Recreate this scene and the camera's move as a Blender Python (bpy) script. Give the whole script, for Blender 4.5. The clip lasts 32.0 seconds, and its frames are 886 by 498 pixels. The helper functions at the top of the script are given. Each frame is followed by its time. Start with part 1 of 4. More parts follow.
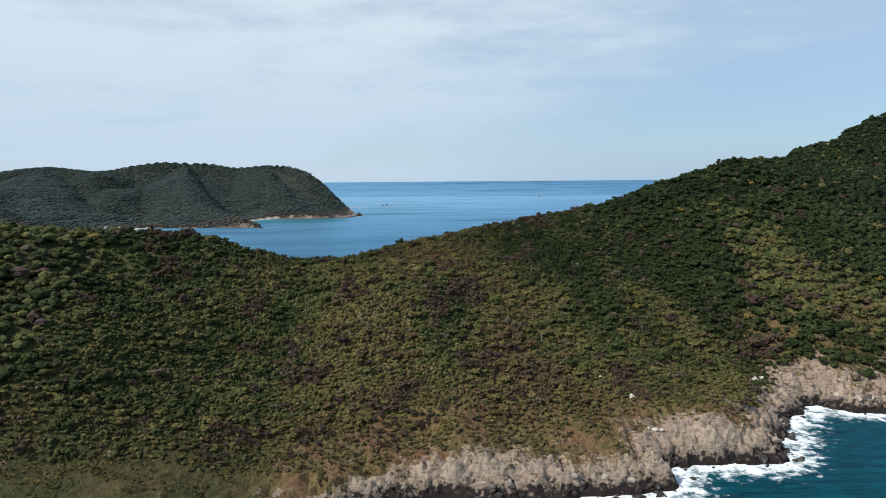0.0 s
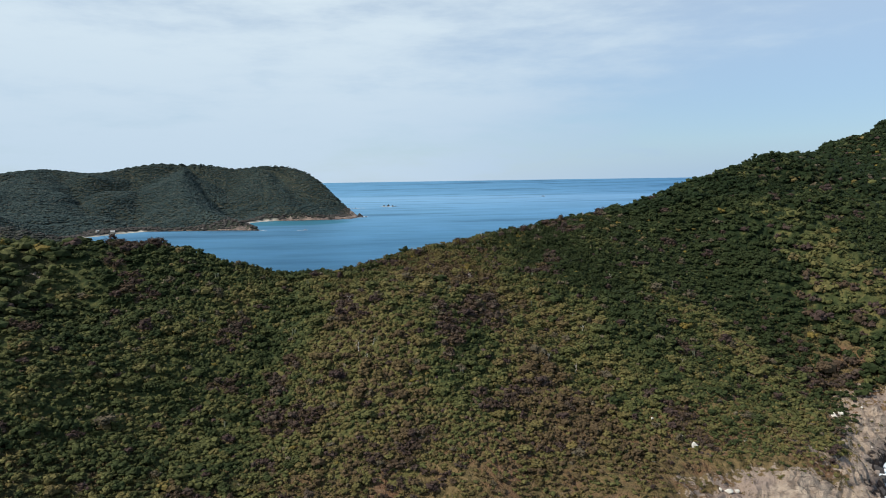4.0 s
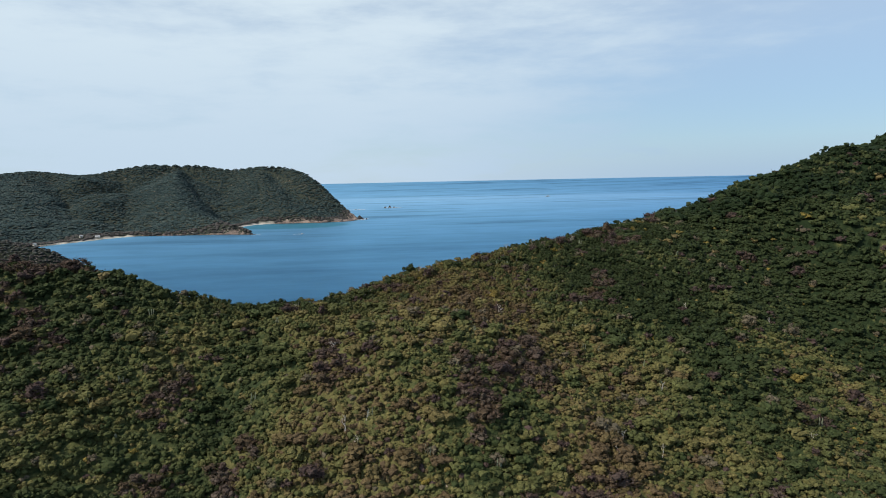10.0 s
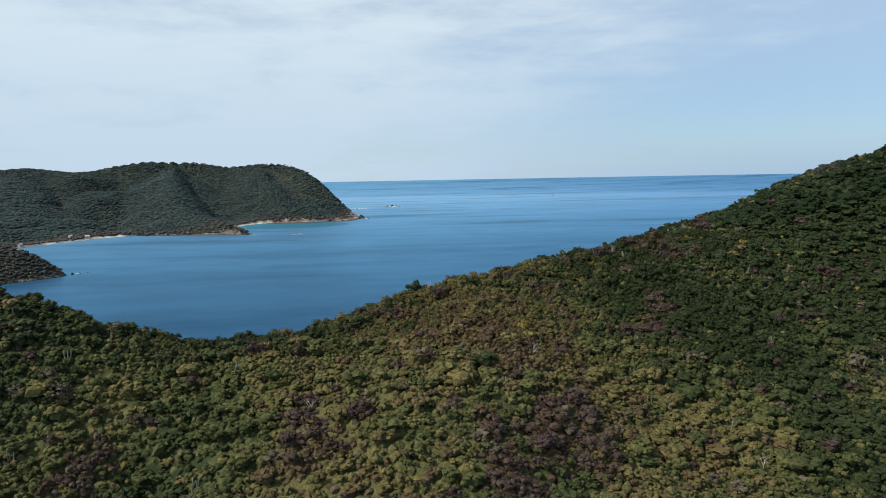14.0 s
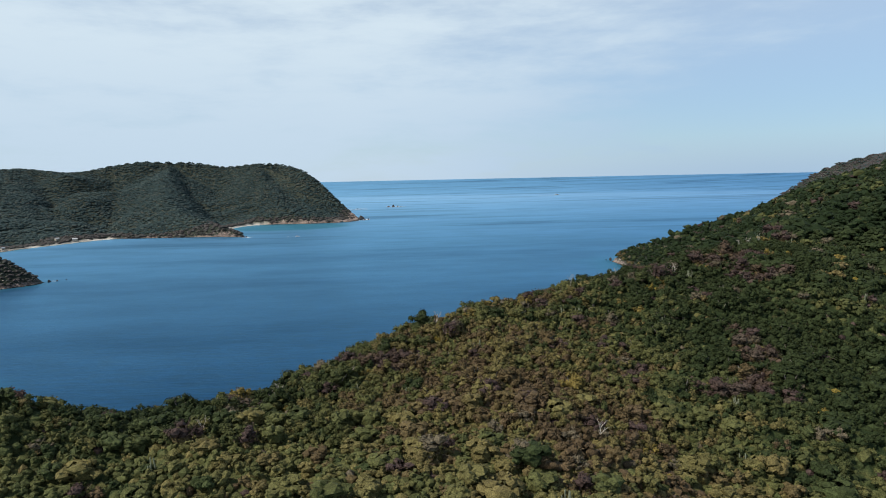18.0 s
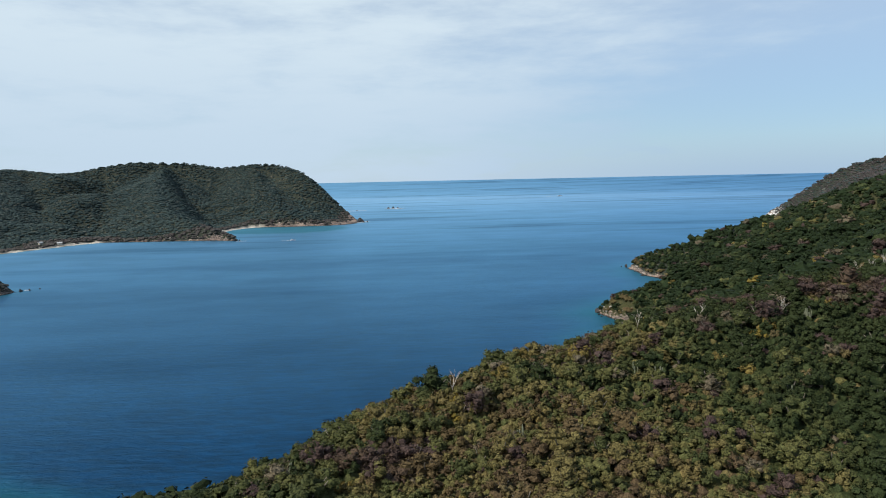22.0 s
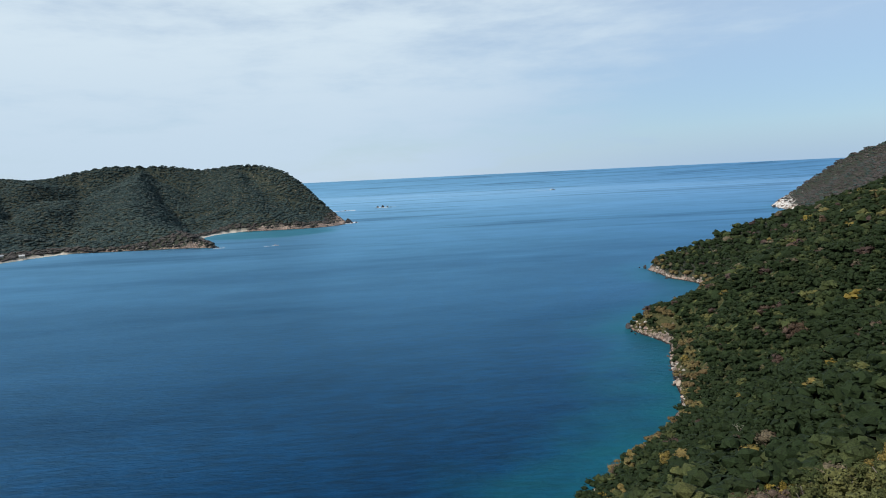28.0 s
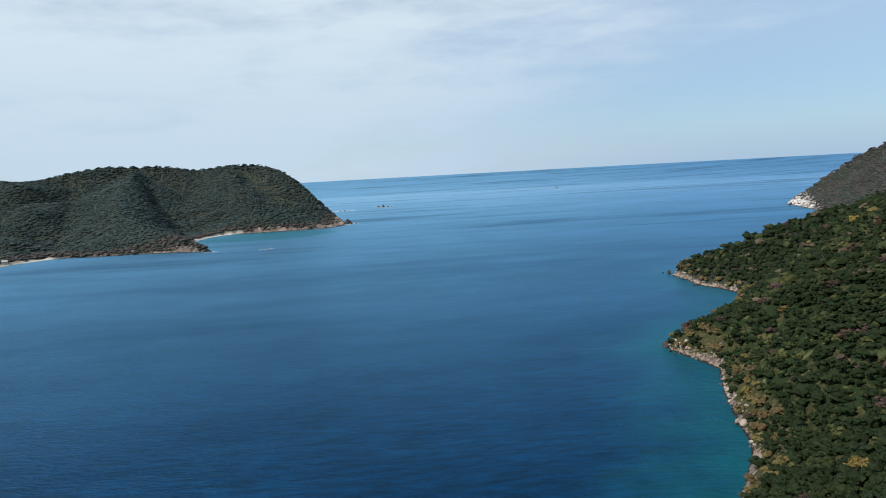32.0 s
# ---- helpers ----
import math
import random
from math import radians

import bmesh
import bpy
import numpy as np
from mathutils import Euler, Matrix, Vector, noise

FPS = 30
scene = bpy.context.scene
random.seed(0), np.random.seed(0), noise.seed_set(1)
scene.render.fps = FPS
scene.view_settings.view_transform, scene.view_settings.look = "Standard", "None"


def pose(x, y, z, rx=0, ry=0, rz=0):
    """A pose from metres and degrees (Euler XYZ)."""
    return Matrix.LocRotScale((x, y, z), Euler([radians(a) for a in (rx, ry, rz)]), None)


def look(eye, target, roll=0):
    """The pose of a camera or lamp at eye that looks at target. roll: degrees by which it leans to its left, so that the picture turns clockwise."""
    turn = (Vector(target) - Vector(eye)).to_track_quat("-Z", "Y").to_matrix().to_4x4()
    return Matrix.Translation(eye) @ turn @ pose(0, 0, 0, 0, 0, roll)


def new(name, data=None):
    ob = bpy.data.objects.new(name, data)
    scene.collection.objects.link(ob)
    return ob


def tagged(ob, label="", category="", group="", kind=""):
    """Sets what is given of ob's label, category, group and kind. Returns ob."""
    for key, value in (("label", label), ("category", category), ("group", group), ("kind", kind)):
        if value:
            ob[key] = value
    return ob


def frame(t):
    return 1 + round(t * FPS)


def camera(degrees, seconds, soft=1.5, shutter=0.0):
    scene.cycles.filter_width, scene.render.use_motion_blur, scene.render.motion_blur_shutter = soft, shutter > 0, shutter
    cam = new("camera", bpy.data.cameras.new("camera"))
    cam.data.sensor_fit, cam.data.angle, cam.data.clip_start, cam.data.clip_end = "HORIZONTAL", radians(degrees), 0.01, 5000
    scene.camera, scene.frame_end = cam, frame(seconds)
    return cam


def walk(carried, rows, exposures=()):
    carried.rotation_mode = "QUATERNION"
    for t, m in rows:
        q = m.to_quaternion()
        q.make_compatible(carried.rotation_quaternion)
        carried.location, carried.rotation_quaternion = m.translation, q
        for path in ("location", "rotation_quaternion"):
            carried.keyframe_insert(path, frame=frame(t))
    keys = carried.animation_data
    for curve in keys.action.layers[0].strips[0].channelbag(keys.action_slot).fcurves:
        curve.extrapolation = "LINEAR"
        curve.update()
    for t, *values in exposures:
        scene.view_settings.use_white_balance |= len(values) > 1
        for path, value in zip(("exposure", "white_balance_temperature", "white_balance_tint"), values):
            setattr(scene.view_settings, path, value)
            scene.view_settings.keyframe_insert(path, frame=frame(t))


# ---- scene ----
cam = camera(66.0, 32.0, soft=1.0)


def aimed(x, y, z, yaw, pitch, roll):
    """A pose at a place, turned yaw degrees to the left of +y, pitched up and rolled."""
    a, b = radians(yaw), radians(pitch)
    ahead = Vector((-math.sin(a) * math.cos(b), math.cos(a) * math.cos(b), math.sin(b)))
    return look((x, y, z), Vector((x, y, z)) + ahead * 2, roll)


# seconds, place, yaw, pitch, roll
PATH = [
    (0, 0.55, 0.64, 84.18, -4.18, -5.92, -0.47),
    (2, 0.22, 21.93, 84.06, -4.10, -5.95, -0.70),
    (3.5, 0.05, 38.07, 83.96, -4.05, -5.95, -0.86),
    (5.5, -0.07, 59.77, 83.81, -4.00, -5.94, -1.03),
    (8, -0.11, 87.16, 83.60, -3.95, -5.92, -1.18),
    (10, -0.06, 109.23, 83.43, -3.89, -5.92, -1.21),
    (12, 0.03, 131.41, 83.26, -3.81, -5.96, -1.17),
    (14.5, 0.17, 159.23, 83.06, -3.66, -6.07, -1.08),
    (16.5, 0.27, 181.53, 82.91, -3.65, -6.12, -1.20),
    (19, 0.37, 209.38, 82.75, -3.53, -6.02, -1.19),
    (21, 0.39, 231.60, 82.66, -3.55, -5.96, -1.20),
    (23, 0.34, 253.74, 82.60, -3.60, -6.04, -1.38),
    (24.5, 0.24, 270.27, 82.58, -3.86, -6.10, -1.94),
    (26.5, 0.01, 292.17, 82.58, -4.23, -6.25, -2.47),
    (28, -0.25, 308.48, 82.62, -4.32, -6.33, -2.76),
    (30, -0.73, 330.04, 82.72, -4.30, -6.39, -3.02),
    (32, -1.37, 351.35, 82.88, -4.27, -6.45, -3.13),
]
EXPOSURE = 0.0
walk(cam, [(t, aimed(*row)) for t, *row in PATH])
scene.view_settings.exposure = EXPOSURE

# ---- light: high sun through thin cloud, a little from the left ----
SUN_FROM = Vector((-0.66, -0.28, 0.72)).normalized()
sun = new("sun", bpy.data.lights.new("sun", "SUN"))
sun.data.energy, sun.data.angle, sun.data.color = 4.7, radians(4.0), (1.0, 0.95, 0.87)
sun.matrix_world = look(SUN_FROM * 900, (0, 0, 0))


class Nodes:
    """A small builder of node trees."""

    def __init__(self, tree):
        self.tree = tree
        tree.nodes.clear()

    def add(self, kind, settings=None, **inputs):
        node = self.tree.nodes.new(kind)
        for key, value in (settings or {}).items():
            setattr(node, key, value)
        for key, value in inputs.items():
            self.set(node.inputs[key.replace("_", " ")], value)
        return node

    def set(self, socket, value):
        if isinstance(value, bpy.types.NodeSocket):
            self.tree.links.new(value, socket)
        elif isinstance(value, bpy.types.Node):
            self.tree.links.new(value.outputs[0], socket)
        else:
            socket.default_value = value

    def math(self, operation, a, b=0.0, clamp=False):
        node = self.add("ShaderNodeMath", {"operation": operation, "use_clamp": clamp})
        self.set(node.inputs[0], a)
        self.set(node.inputs[1], b)
        return node.outputs[0]

    def mix(self, factor, a, b, blend="MIX"):
        node = self.add("ShaderNodeMix", {"data_type": "RGBA", "blend_type": blend})
        self.set(node.inputs[0], factor)
        self.set(node.inputs[6], a if not isinstance(a, tuple) else (*a, 1))
        self.set(node.inputs[7], b if not isinstance(b, tuple) else (*b, 1))
        return node.outputs[2]

    def ramp(self, factor, stops, interpolation="LINEAR"):
        node = self.add("ShaderNodeValToRGB")
        node.color_ramp.interpolation = interpolation
        elements = node.color_ramp.elements
        while len(elements) < len(stops):
            elements.new(0.5)
        for element, (place, colour) in zip(elements, stops):
            element.position = place
            element.color = (*colour, 1) if isinstance(colour, tuple) else (colour, colour, colour, 1)
        self.set(node.inputs[0], factor)
        return node.outputs[0]

    def noise(self, vector, scale, detail=4.0, rough=0.55):
        return self.add("ShaderNodeTexNoise", None, Vector=vector, Scale=scale, Detail=detail, Roughness=rough).outputs[0]

    def range(self, value, a, b, c=0.0, d=1.0):
        node = self.add("ShaderNodeMapRange", {"interpolation_type": "SMOOTHSTEP"}, Value=value)
        for index, number in enumerate((a, b, c, d), 1):
            node.inputs[index].default_value = number
        return node.outputs[0]


world = bpy.data.worlds.new("sky")
scene.world = world
world.use_nodes = True
w = Nodes(world.node_tree)
sky = w.add("ShaderNodeTexSky", {"sky_type": "NISHITA", "sun_disc": False, "sun_elevation": math.asin(SUN_FROM.z),
                                 "sun_rotation": math.atan2(SUN_FROM.x, SUN_FROM.y), "air_density": 1.0, "dust_density": 0.3, "altitude": 80})
way = w.add("ShaderNodeTexCoord").outputs[0]
parts_of_way = w.add("ShaderNodeSeparateXYZ", None, Vector=way)
streaks = w.add("ShaderNodeMapping", None, Vector=way)
streaks.inputs["Scale"].default_value = (1.6, 1.2, 7.0)
streaks.inputs["Rotation"].default_value = (0.0, radians(-7), 0.0)
veil = w.noise(streaks, 2.2, 6.0, 0.6)
fine = w.noise(streaks, 7.0, 6.0, 0.62)
amount = w.math("ADD", w.math("MULTIPLY", veil, 0.84), w.math("MULTIPLY", fine, 0.16))
amount = w.math("SUBTRACT", amount, w.range(parts_of_way.outputs[0], 0.05, 0.6, 0.0, 0.36))
cover = w.range(amount, 0.20, 0.56, 0.50, 0.97)
blue = w.mix(1.0, sky, (0.070, 0.090, 0.112), "MULTIPLY")
haze = w.range(parts_of_way.outputs[2], 0.13, -0.02, 0.0, 0.9)
cover = w.math("MAXIMUM", w.math("MULTIPLY", cover, w.range(parts_of_way.outputs[2], 0.30, 0.75, 1.0, 0.25)), haze)
low = w.mix(w.range(parts_of_way.outputs[0], -0.1, 0.55), (0.55, 0.69, 0.83), (0.38, 0.54, 0.74))
cloud = w.mix(w.range(parts_of_way.outputs[2], 0.0, 0.30), low, (0.71, 0.83, 0.91))
w.add("ShaderNodeOutputWorld", None, Surface=w.add("ShaderNodeBackground", None, Color=w.mix(cover, blue, cloud), Strength=1.0))

# ---- materials ----


def surface(name, build):
    mat = bpy.data.materials.new(name)
    mat.use_nodes = True
    n = Nodes(mat.node_tree)
    bsdf = n.add("ShaderNodeBsdfPrincipled")
    last = bsdf
    mixed = build(n, bsdf)
    if mixed:
        last = mixed[0]
        n.set(last.inputs[1], mixed[1])
        n.set(last.inputs[2], mixed[2])
    n.add("ShaderNodeOutputMaterial", None, Surface=last)
    return mat


def value_of(n, name):
    return n.add("ShaderNodeAttribute", {"attribute_name": name}).outputs[2]


def bumped(n, bsdf, height, strength, distance):
    n.set(bsdf.inputs["Normal"], n.add("ShaderNodeBump", None, Height=height, Strength=strength, Distance=distance))


def make_ground(n, b):
    place = n.add("ShaderNodeNewGeometry").outputs[0]
    large, small = n.noise(place, 0.035, 5), n.noise(place, 0.6, 6)
    grit = n.noise(place, 3.0, 5)
    grass = n.mix(large, (0.13, 0.100, 0.042), (0.23, 0.155, 0.076))
    grass = n.mix(n.range(small, 0.35, 0.7), grass, (0.070, 0.058, 0.024))
    soil = n.mix(n.range(small, 0.45, 0.75), (0.16, 0.09, 0.05), (0.24, 0.16, 0.10))
    litter = n.mix(n.range(n.noise(place, 0.09, 4), 0.46, 0.64), grass, soil)
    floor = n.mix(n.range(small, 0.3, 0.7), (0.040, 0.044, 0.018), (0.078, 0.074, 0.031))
    # darker, bluer floor on the far hills, near the tint of their leaves
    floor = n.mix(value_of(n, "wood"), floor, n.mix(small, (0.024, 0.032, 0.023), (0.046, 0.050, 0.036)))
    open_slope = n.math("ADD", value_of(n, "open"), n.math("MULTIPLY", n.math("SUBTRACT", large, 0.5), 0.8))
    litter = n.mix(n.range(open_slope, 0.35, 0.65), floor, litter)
    rock = n.mix(n.range(small, 0.3, 0.7), (0.44, 0.35, 0.265), (0.25, 0.19, 0.145))
    rock = n.mix(n.range(grit, 0.52, 0.8), rock, (0.50, 0.42, 0.34))
    rock = n.mix(value_of(n, "swell"), n.mix(n.range(small, 0.4, 0.65), (0.12, 0.090, 0.076), (0.31, 0.245, 0.205)), rock)
    strata = n.add("ShaderNodeMapping", None, Vector=place)
    strata.inputs["Scale"].default_value = (0.25, 0.5, 1.6)
    strata.inputs["Rotation"].default_value = (radians(20), radians(-14), 0)
    rock = n.mix(n.range(n.noise(strata, 0.9, 6, 0.7), 0.50, 0.70), rock, (0.13, 0.095, 0.075))
    rock = n.mix(n.range(n.noise(place, 0.05, 3), 0.5, 0.62), rock, (0.32, 0.245, 0.195))
    gashes = n.add("ShaderNodeMapping", None, Vector=place)
    gashes.inputs["Scale"].default_value = (0.10, 0.10, 0.02)
    rock = n.mix(n.math("MULTIPLY", value_of(n, "chalk"), n.range(n.noise(gashes, 0.8, 5), 0.38, 0.6)), rock, (0.66, 0.64, 0.60))
    ragged = n.math("ADD", n.math("MULTIPLY", n.noise(place, 0.15, 6, 0.7), 2.6), n.math("MULTIPLY", n.noise(place, 0.8, 5, 0.7), 2.2))
    bare = n.math("ADD", value_of(n, "bare"), n.math("SUBTRACT", ragged, 2.4))
    colour = n.mix(n.range(bare, 0.38, 0.58), litter, rock)
    sand = n.mix(small, (0.58, 0.52, 0.42), (0.70, 0.64, 0.54))
    colour = n.mix(value_of(n, "sand"), colour, sand)
    height = n.add("ShaderNodeSeparateXYZ", None, Vector=place).outputs[2]
    swell = n.math("ADD", n.math("MULTIPLY", value_of(n, "swell"), 0.84), 0.16)
    tide = n.range(n.math("DIVIDE", n.math("ADD", height, n.math("MULTIPLY", n.math("MULTIPLY", n.math("SUBTRACT", small, 0.5), 12.0), swell)), swell), 1.8, 4.4)
    wet = n.mix(n.math("MAXIMUM", tide, value_of(n, "sand")), (0.028, 0.022, 0.020), colour)
    n.set(b.inputs["Base Color"], wet)
    b.inputs["Roughness"].default_value = 0.95
    b.inputs["Specular IOR Level"].default_value = 0.12
    bumped(n, b, n.math("ADD", n.math("MULTIPLY", small, 1.6), n.math("MULTIPLY", grit, 0.6)), 1.0, 1.0)


def make_sea(n, b):
    place = n.add("ShaderNodeNewGeometry").outputs[0]
    stretched = n.add("ShaderNodeMapping", None, Vector=place)
    stretched.inputs["Scale"].default_value = (0.5, 1.0, 1.0)
    stretched.inputs["Rotation"].default_value = (0, 0, radians(-6))
    patches = n.noise(stretched, 0.0075, 6, 0.6)
    streaks = n.noise(stretched, 0.030, 5, 0.6)
    calm = n.math("ADD", n.math("MULTIPLY", patches, 0.7), n.math("MULTIPLY", streaks, 0.3))
    deep = n.mix(n.range(calm, 0.30, 0.70), (0.0002, 0.016, 0.050), (0.0004, 0.028, 0.082))
    deep = n.mix(value_of(n, "outer"), deep, (0.0010, 0.042, 0.056))
    swells = n.add("ShaderNodeMapping", None, Vector=place)
    swells.inputs["Scale"].default_value = (0.22, 1.0, 1.0)
    swells.inputs["Rotation"].default_value = (0, 0, radians(5))
    # light and dark sides of small waves, painted into the water colour
    deep = n.mix(1.0, deep, n.range(n.noise(swells, 0.34, 5, 0.7), 0.36, 0.64, 0.58, 1.42), "MULTIPLY")
    shoal = n.math("ADD", value_of(n, "shallow"), n.math("MULTIPLY", n.math("SUBTRACT", n.noise(place, 0.035, 5), 0.5), 0.7))
    colour = n.mix(n.range(shoal, 0.2, 1.1, 0.0, 0.85), deep, (0.006, 0.105, 0.120))
    foam_noise = n.noise(place, 0.24, 9, 0.72)
    surf = n.math("ADD", value_of(n, "surf"), n.math("MULTIPLY", n.math("SUBTRACT", foam_noise, 0.5), 2.4))
    foam = n.range(surf, 0.50, 0.92)
    n.set(b.inputs["Base Color"], n.mix(foam, colour, (0.80, 0.85, 0.87)))
    b.inputs["Roughness"].default_value = 0.6
    b.inputs["Specular IOR Level"].default_value = 0.0
    ripple = n.add("ShaderNodeMapping", None, Vector=place)
    ripple.inputs["Scale"].default_value = (0.45, 1.0, 1.0)
    ripple.inputs["Rotation"].default_value = (0, 0, radians(8))
    waves = n.math("ADD", n.noise(ripple, 0.55, 5, 0.6), n.math("MULTIPLY", n.noise(ripple, 0.09, 3), 1.2))
    bumped(n, b, waves, 0.9, 1.1)
    normal = b.inputs["Normal"].links[0].from_socket
    facing = n.add("ShaderNodeLayerWeight", None, Blend=0.5).outputs["Facing"]
    sheen = n.mix(n.math("POWER", facing, 40.0), (0.37, 0.74, 1.0), (0.80, 0.91, 1.0))
    gloss = n.add("ShaderNodeBsdfAnisotropic", None, Color=sheen, Roughness=0.3, Normal=normal)
    share = n.math("ADD", n.math("MULTIPLY", n.math("POWER", facing, 4.45), n.range(calm, 0.3, 0.7, 0.72, 0.90)), 0.004)
    gusts = n.add("ShaderNodeMapping", None, Vector=place)
    gusts.inputs["Scale"].default_value = (0.16, 1.0, 1.0)
    gusts.inputs["Rotation"].default_value = (0, 0, radians(-3))
    ahead = n.add("ShaderNodeSeparateXYZ", None, Vector=place).outputs[1]
    ruffled = n.math("MULTIPLY", n.range(n.noise(gusts, 0.0085, 5, 0.6), 0.50, 0.66), n.range(ahead, 800.0, 1500.0, 0.14, 0.44))
    share = n.math("MULTIPLY", share, n.math("SUBTRACT", 1.04, ruffled))
    # extra gloss at the most grazing angles stands in for haze near the horizon
    share = n.math("ADD", share, n.math("MULTIPLY", n.math("POWER", facing, 34.0), 0.50), True)
    share = n.math("MULTIPLY", share, n.range(shoal, 0.5, 1.2, 1.0, 0.62))
    share = n.math("MULTIPLY", share, n.math("SUBTRACT", 1.0, foam))
    return n.add("ShaderNodeMixShader", None, Fac=share), b, gloss


def make_rock(n, b, reach=1.0):
    place = n.add("ShaderNodeNewGeometry").outputs[0]
    own = n.add("ShaderNodeNewGeometry").outputs["Random Per Island"]
    coarse, grit = n.noise(place, 0.5, 6), n.noise(place, 3.5, 6)
    colour = n.mix(n.range(coarse, 0.3, 0.7), (0.37, 0.30, 0.235), (0.20, 0.15, 0.12))
    colour = n.mix(n.range(own, 0.75, 0.95, 0.0, 0.7), colour, (0.46, 0.39, 0.32))
    colour = n.mix(n.range(own, 0.5, 0.2, 0.0, 0.75), colour, (0.085, 0.062, 0.052))
    colour = n.mix(n.range(grit, 0.55, 0.8), colour, (0.50, 0.45, 0.39))
    height = n.add("ShaderNodeSeparateXYZ", None, Vector=place).outputs[2]
    tide = n.range(n.math("ADD", height, n.math("MULTIPLY", n.math("SUBTRACT", coarse, 0.5), 4.0 * reach)), 1.6 * reach, 4.4 * reach)
    n.set(b.inputs["Base Color"], n.mix(tide, (0.024, 0.019, 0.018), colour))
    n.set(b.inputs["Roughness"], n.ramp(tide, ((0.0, 0.45), (1.0, 0.9))))
    bumped(n, b, n.math("ADD", coarse, n.math("MULTIPLY", grit, 0.4)), 0.9, 0.6)


LEAF_STOPS = ((0.00, (0.013, 0.021, 0.008)), (0.20, (0.035, 0.044, 0.016)), (0.42, (0.073, 0.074, 0.026)), (0.58, (0.104, 0.086, 0.032)),
              (0.70, (0.078, 0.055, 0.027)), (0.80, (0.052, 0.035, 0.030)), (0.88, (0.090, 0.074, 0.048)), (1.00, (0.135, 0.100, 0.020)))
# leaves of the far hills: distance haze put into their colour as a blue-grey tint
HAZED_STOPS = ((0.00, (0.022, 0.036, 0.035)), (0.22, (0.036, 0.052, 0.047)), (0.42, (0.053, 0.065, 0.053)), (0.70, (0.056, 0.047, 0.043)),
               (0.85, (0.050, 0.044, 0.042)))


def make_leaves(n, b, stops):
    own = n.add("ShaderNodeNewGeometry").outputs["Random Per Island"]
    colour = n.ramp(value_of(n, "hue"), stops)
    place = n.add("ShaderNodeNewGeometry").outputs[0]
    speck = n.noise(place, 1.7, 3)
    bright = n.math("ADD", n.math("MULTIPLY", own, 0.55), n.math("MULTIPLY", speck, 1.1))
    tone = n.ramp(n.math("MULTIPLY", bright, 0.6), ((0.1, 0.62), (0.9, 1.62)))
    leaf = n.range(n.noise(place, 6.0, 3, 0.6), 0.34, 0.66, 0.58, 1.42)
    colour = n.mix(1.0, n.mix(1.0, colour, tone, "MULTIPLY"), leaf, "MULTIPLY")
    n.set(b.inputs["Base Color"], colour)
    b.inputs["Roughness"].default_value = 0.75
    b.inputs["Specular IOR Level"].default_value = 0.08


def make_bark(n, b):
    place = n.add("ShaderNodeNewGeometry").outputs[0]
    n.set(b.inputs["Base Color"], n.mix(n.noise(place, 5.0, 4), (0.10, 0.08, 0.06), (0.22, 0.19, 0.16)))
    b.inputs["Roughness"].default_value = 0.9


def make_bleached(n, b):
    place = n.add("ShaderNodeNewGeometry").outputs[0]
    n.set(b.inputs["Base Color"], n.mix(n.noise(place, 4.0, 4), (0.34, 0.29, 0.24), (0.55, 0.50, 0.44)))
    b.inputs["Roughness"].default_value = 0.85


def make_cactus(n, b):
    place = n.add("ShaderNodeNewGeometry").outputs[0]
    n.set(b.inputs["Base Color"], n.mix(n.noise(place, 2.0, 4), (0.10, 0.12, 0.07), (0.20, 0.20, 0.13)))
    b.inputs["Roughness"].default_value = 0.8


def plain(colour, rough):
    def build(n, b):
        place = n.add("ShaderNodeNewGeometry").outputs[0]
        n.set(b.inputs["Base Color"], n.mix(n.noise(place, 1.3, 4), tuple(v * 0.8 for v in colour), colour))
        b.inputs["Roughness"].default_value = rough
    return build


GROUND = surface("ground", make_ground)
SEA = surface("sea", make_sea)
ROCK = surface("rock", make_rock)
SHELTERED = surface("sheltered_rock", lambda n, b: make_rock(n, b, 0.2))
LEAVES = surface("leaves", lambda n, b: make_leaves(n, b, LEAF_STOPS))
HAZED_LEAVES = surface("hazed_leaves", lambda n, b: make_leaves(n, b, HAZED_STOPS))
BARK = surface("bark", make_bark)
BLEACHED = surface("bleached_wood", make_bleached)
CACTUS = surface("cactus", make_cactus)
ROOF = surface("roof", plain((0.52, 0.51, 0.49), 0.6))
WALL = surface("wall", plain((0.55, 0.50, 0.42), 0.8))
HULL = surface("hull", plain((0.80, 0.80, 0.80), 0.35))
PANE = surface("pane", plain((0.02, 0.025, 0.03), 0.1))
FOAM = surface("foam", plain((0.84, 0.88, 0.90), 0.8))

# ---- the lie of the land ----
TABLE = np.random.RandomState(7).rand(256, 256)


def noise2(x, y, size, seed=0):
    """Smooth noise from 0 to 1 over the plan, with bumps of that size in metres."""
    u, v = np.asarray(x) / size + seed * 17.3, np.asarray(y) / size + seed * 31.7
    i, j = np.floor(u).astype(int), np.floor(v).astype(int)
    a, b = u - i, v - j
    a, b = a * a * (3 - 2 * a), b * b * (3 - 2 * b)
    at = lambda p, q: TABLE[(i + p) % 256, (j + q) % 256]
    return (at(0, 0) * (1 - a) + at(1, 0) * a) * (1 - b) + (at(0, 1) * (1 - a) + at(1, 1) * a) * b


def fractal(x, y, size, seed=0, octaves=4):
    out, weight, total = 0.0, 1.0, 0.0
    for k in range(octaves):
        out = out + weight * noise2(x, y, size / 2**k, seed + 3 * k)
        total, weight = total + weight, weight * 0.5
    return out / total


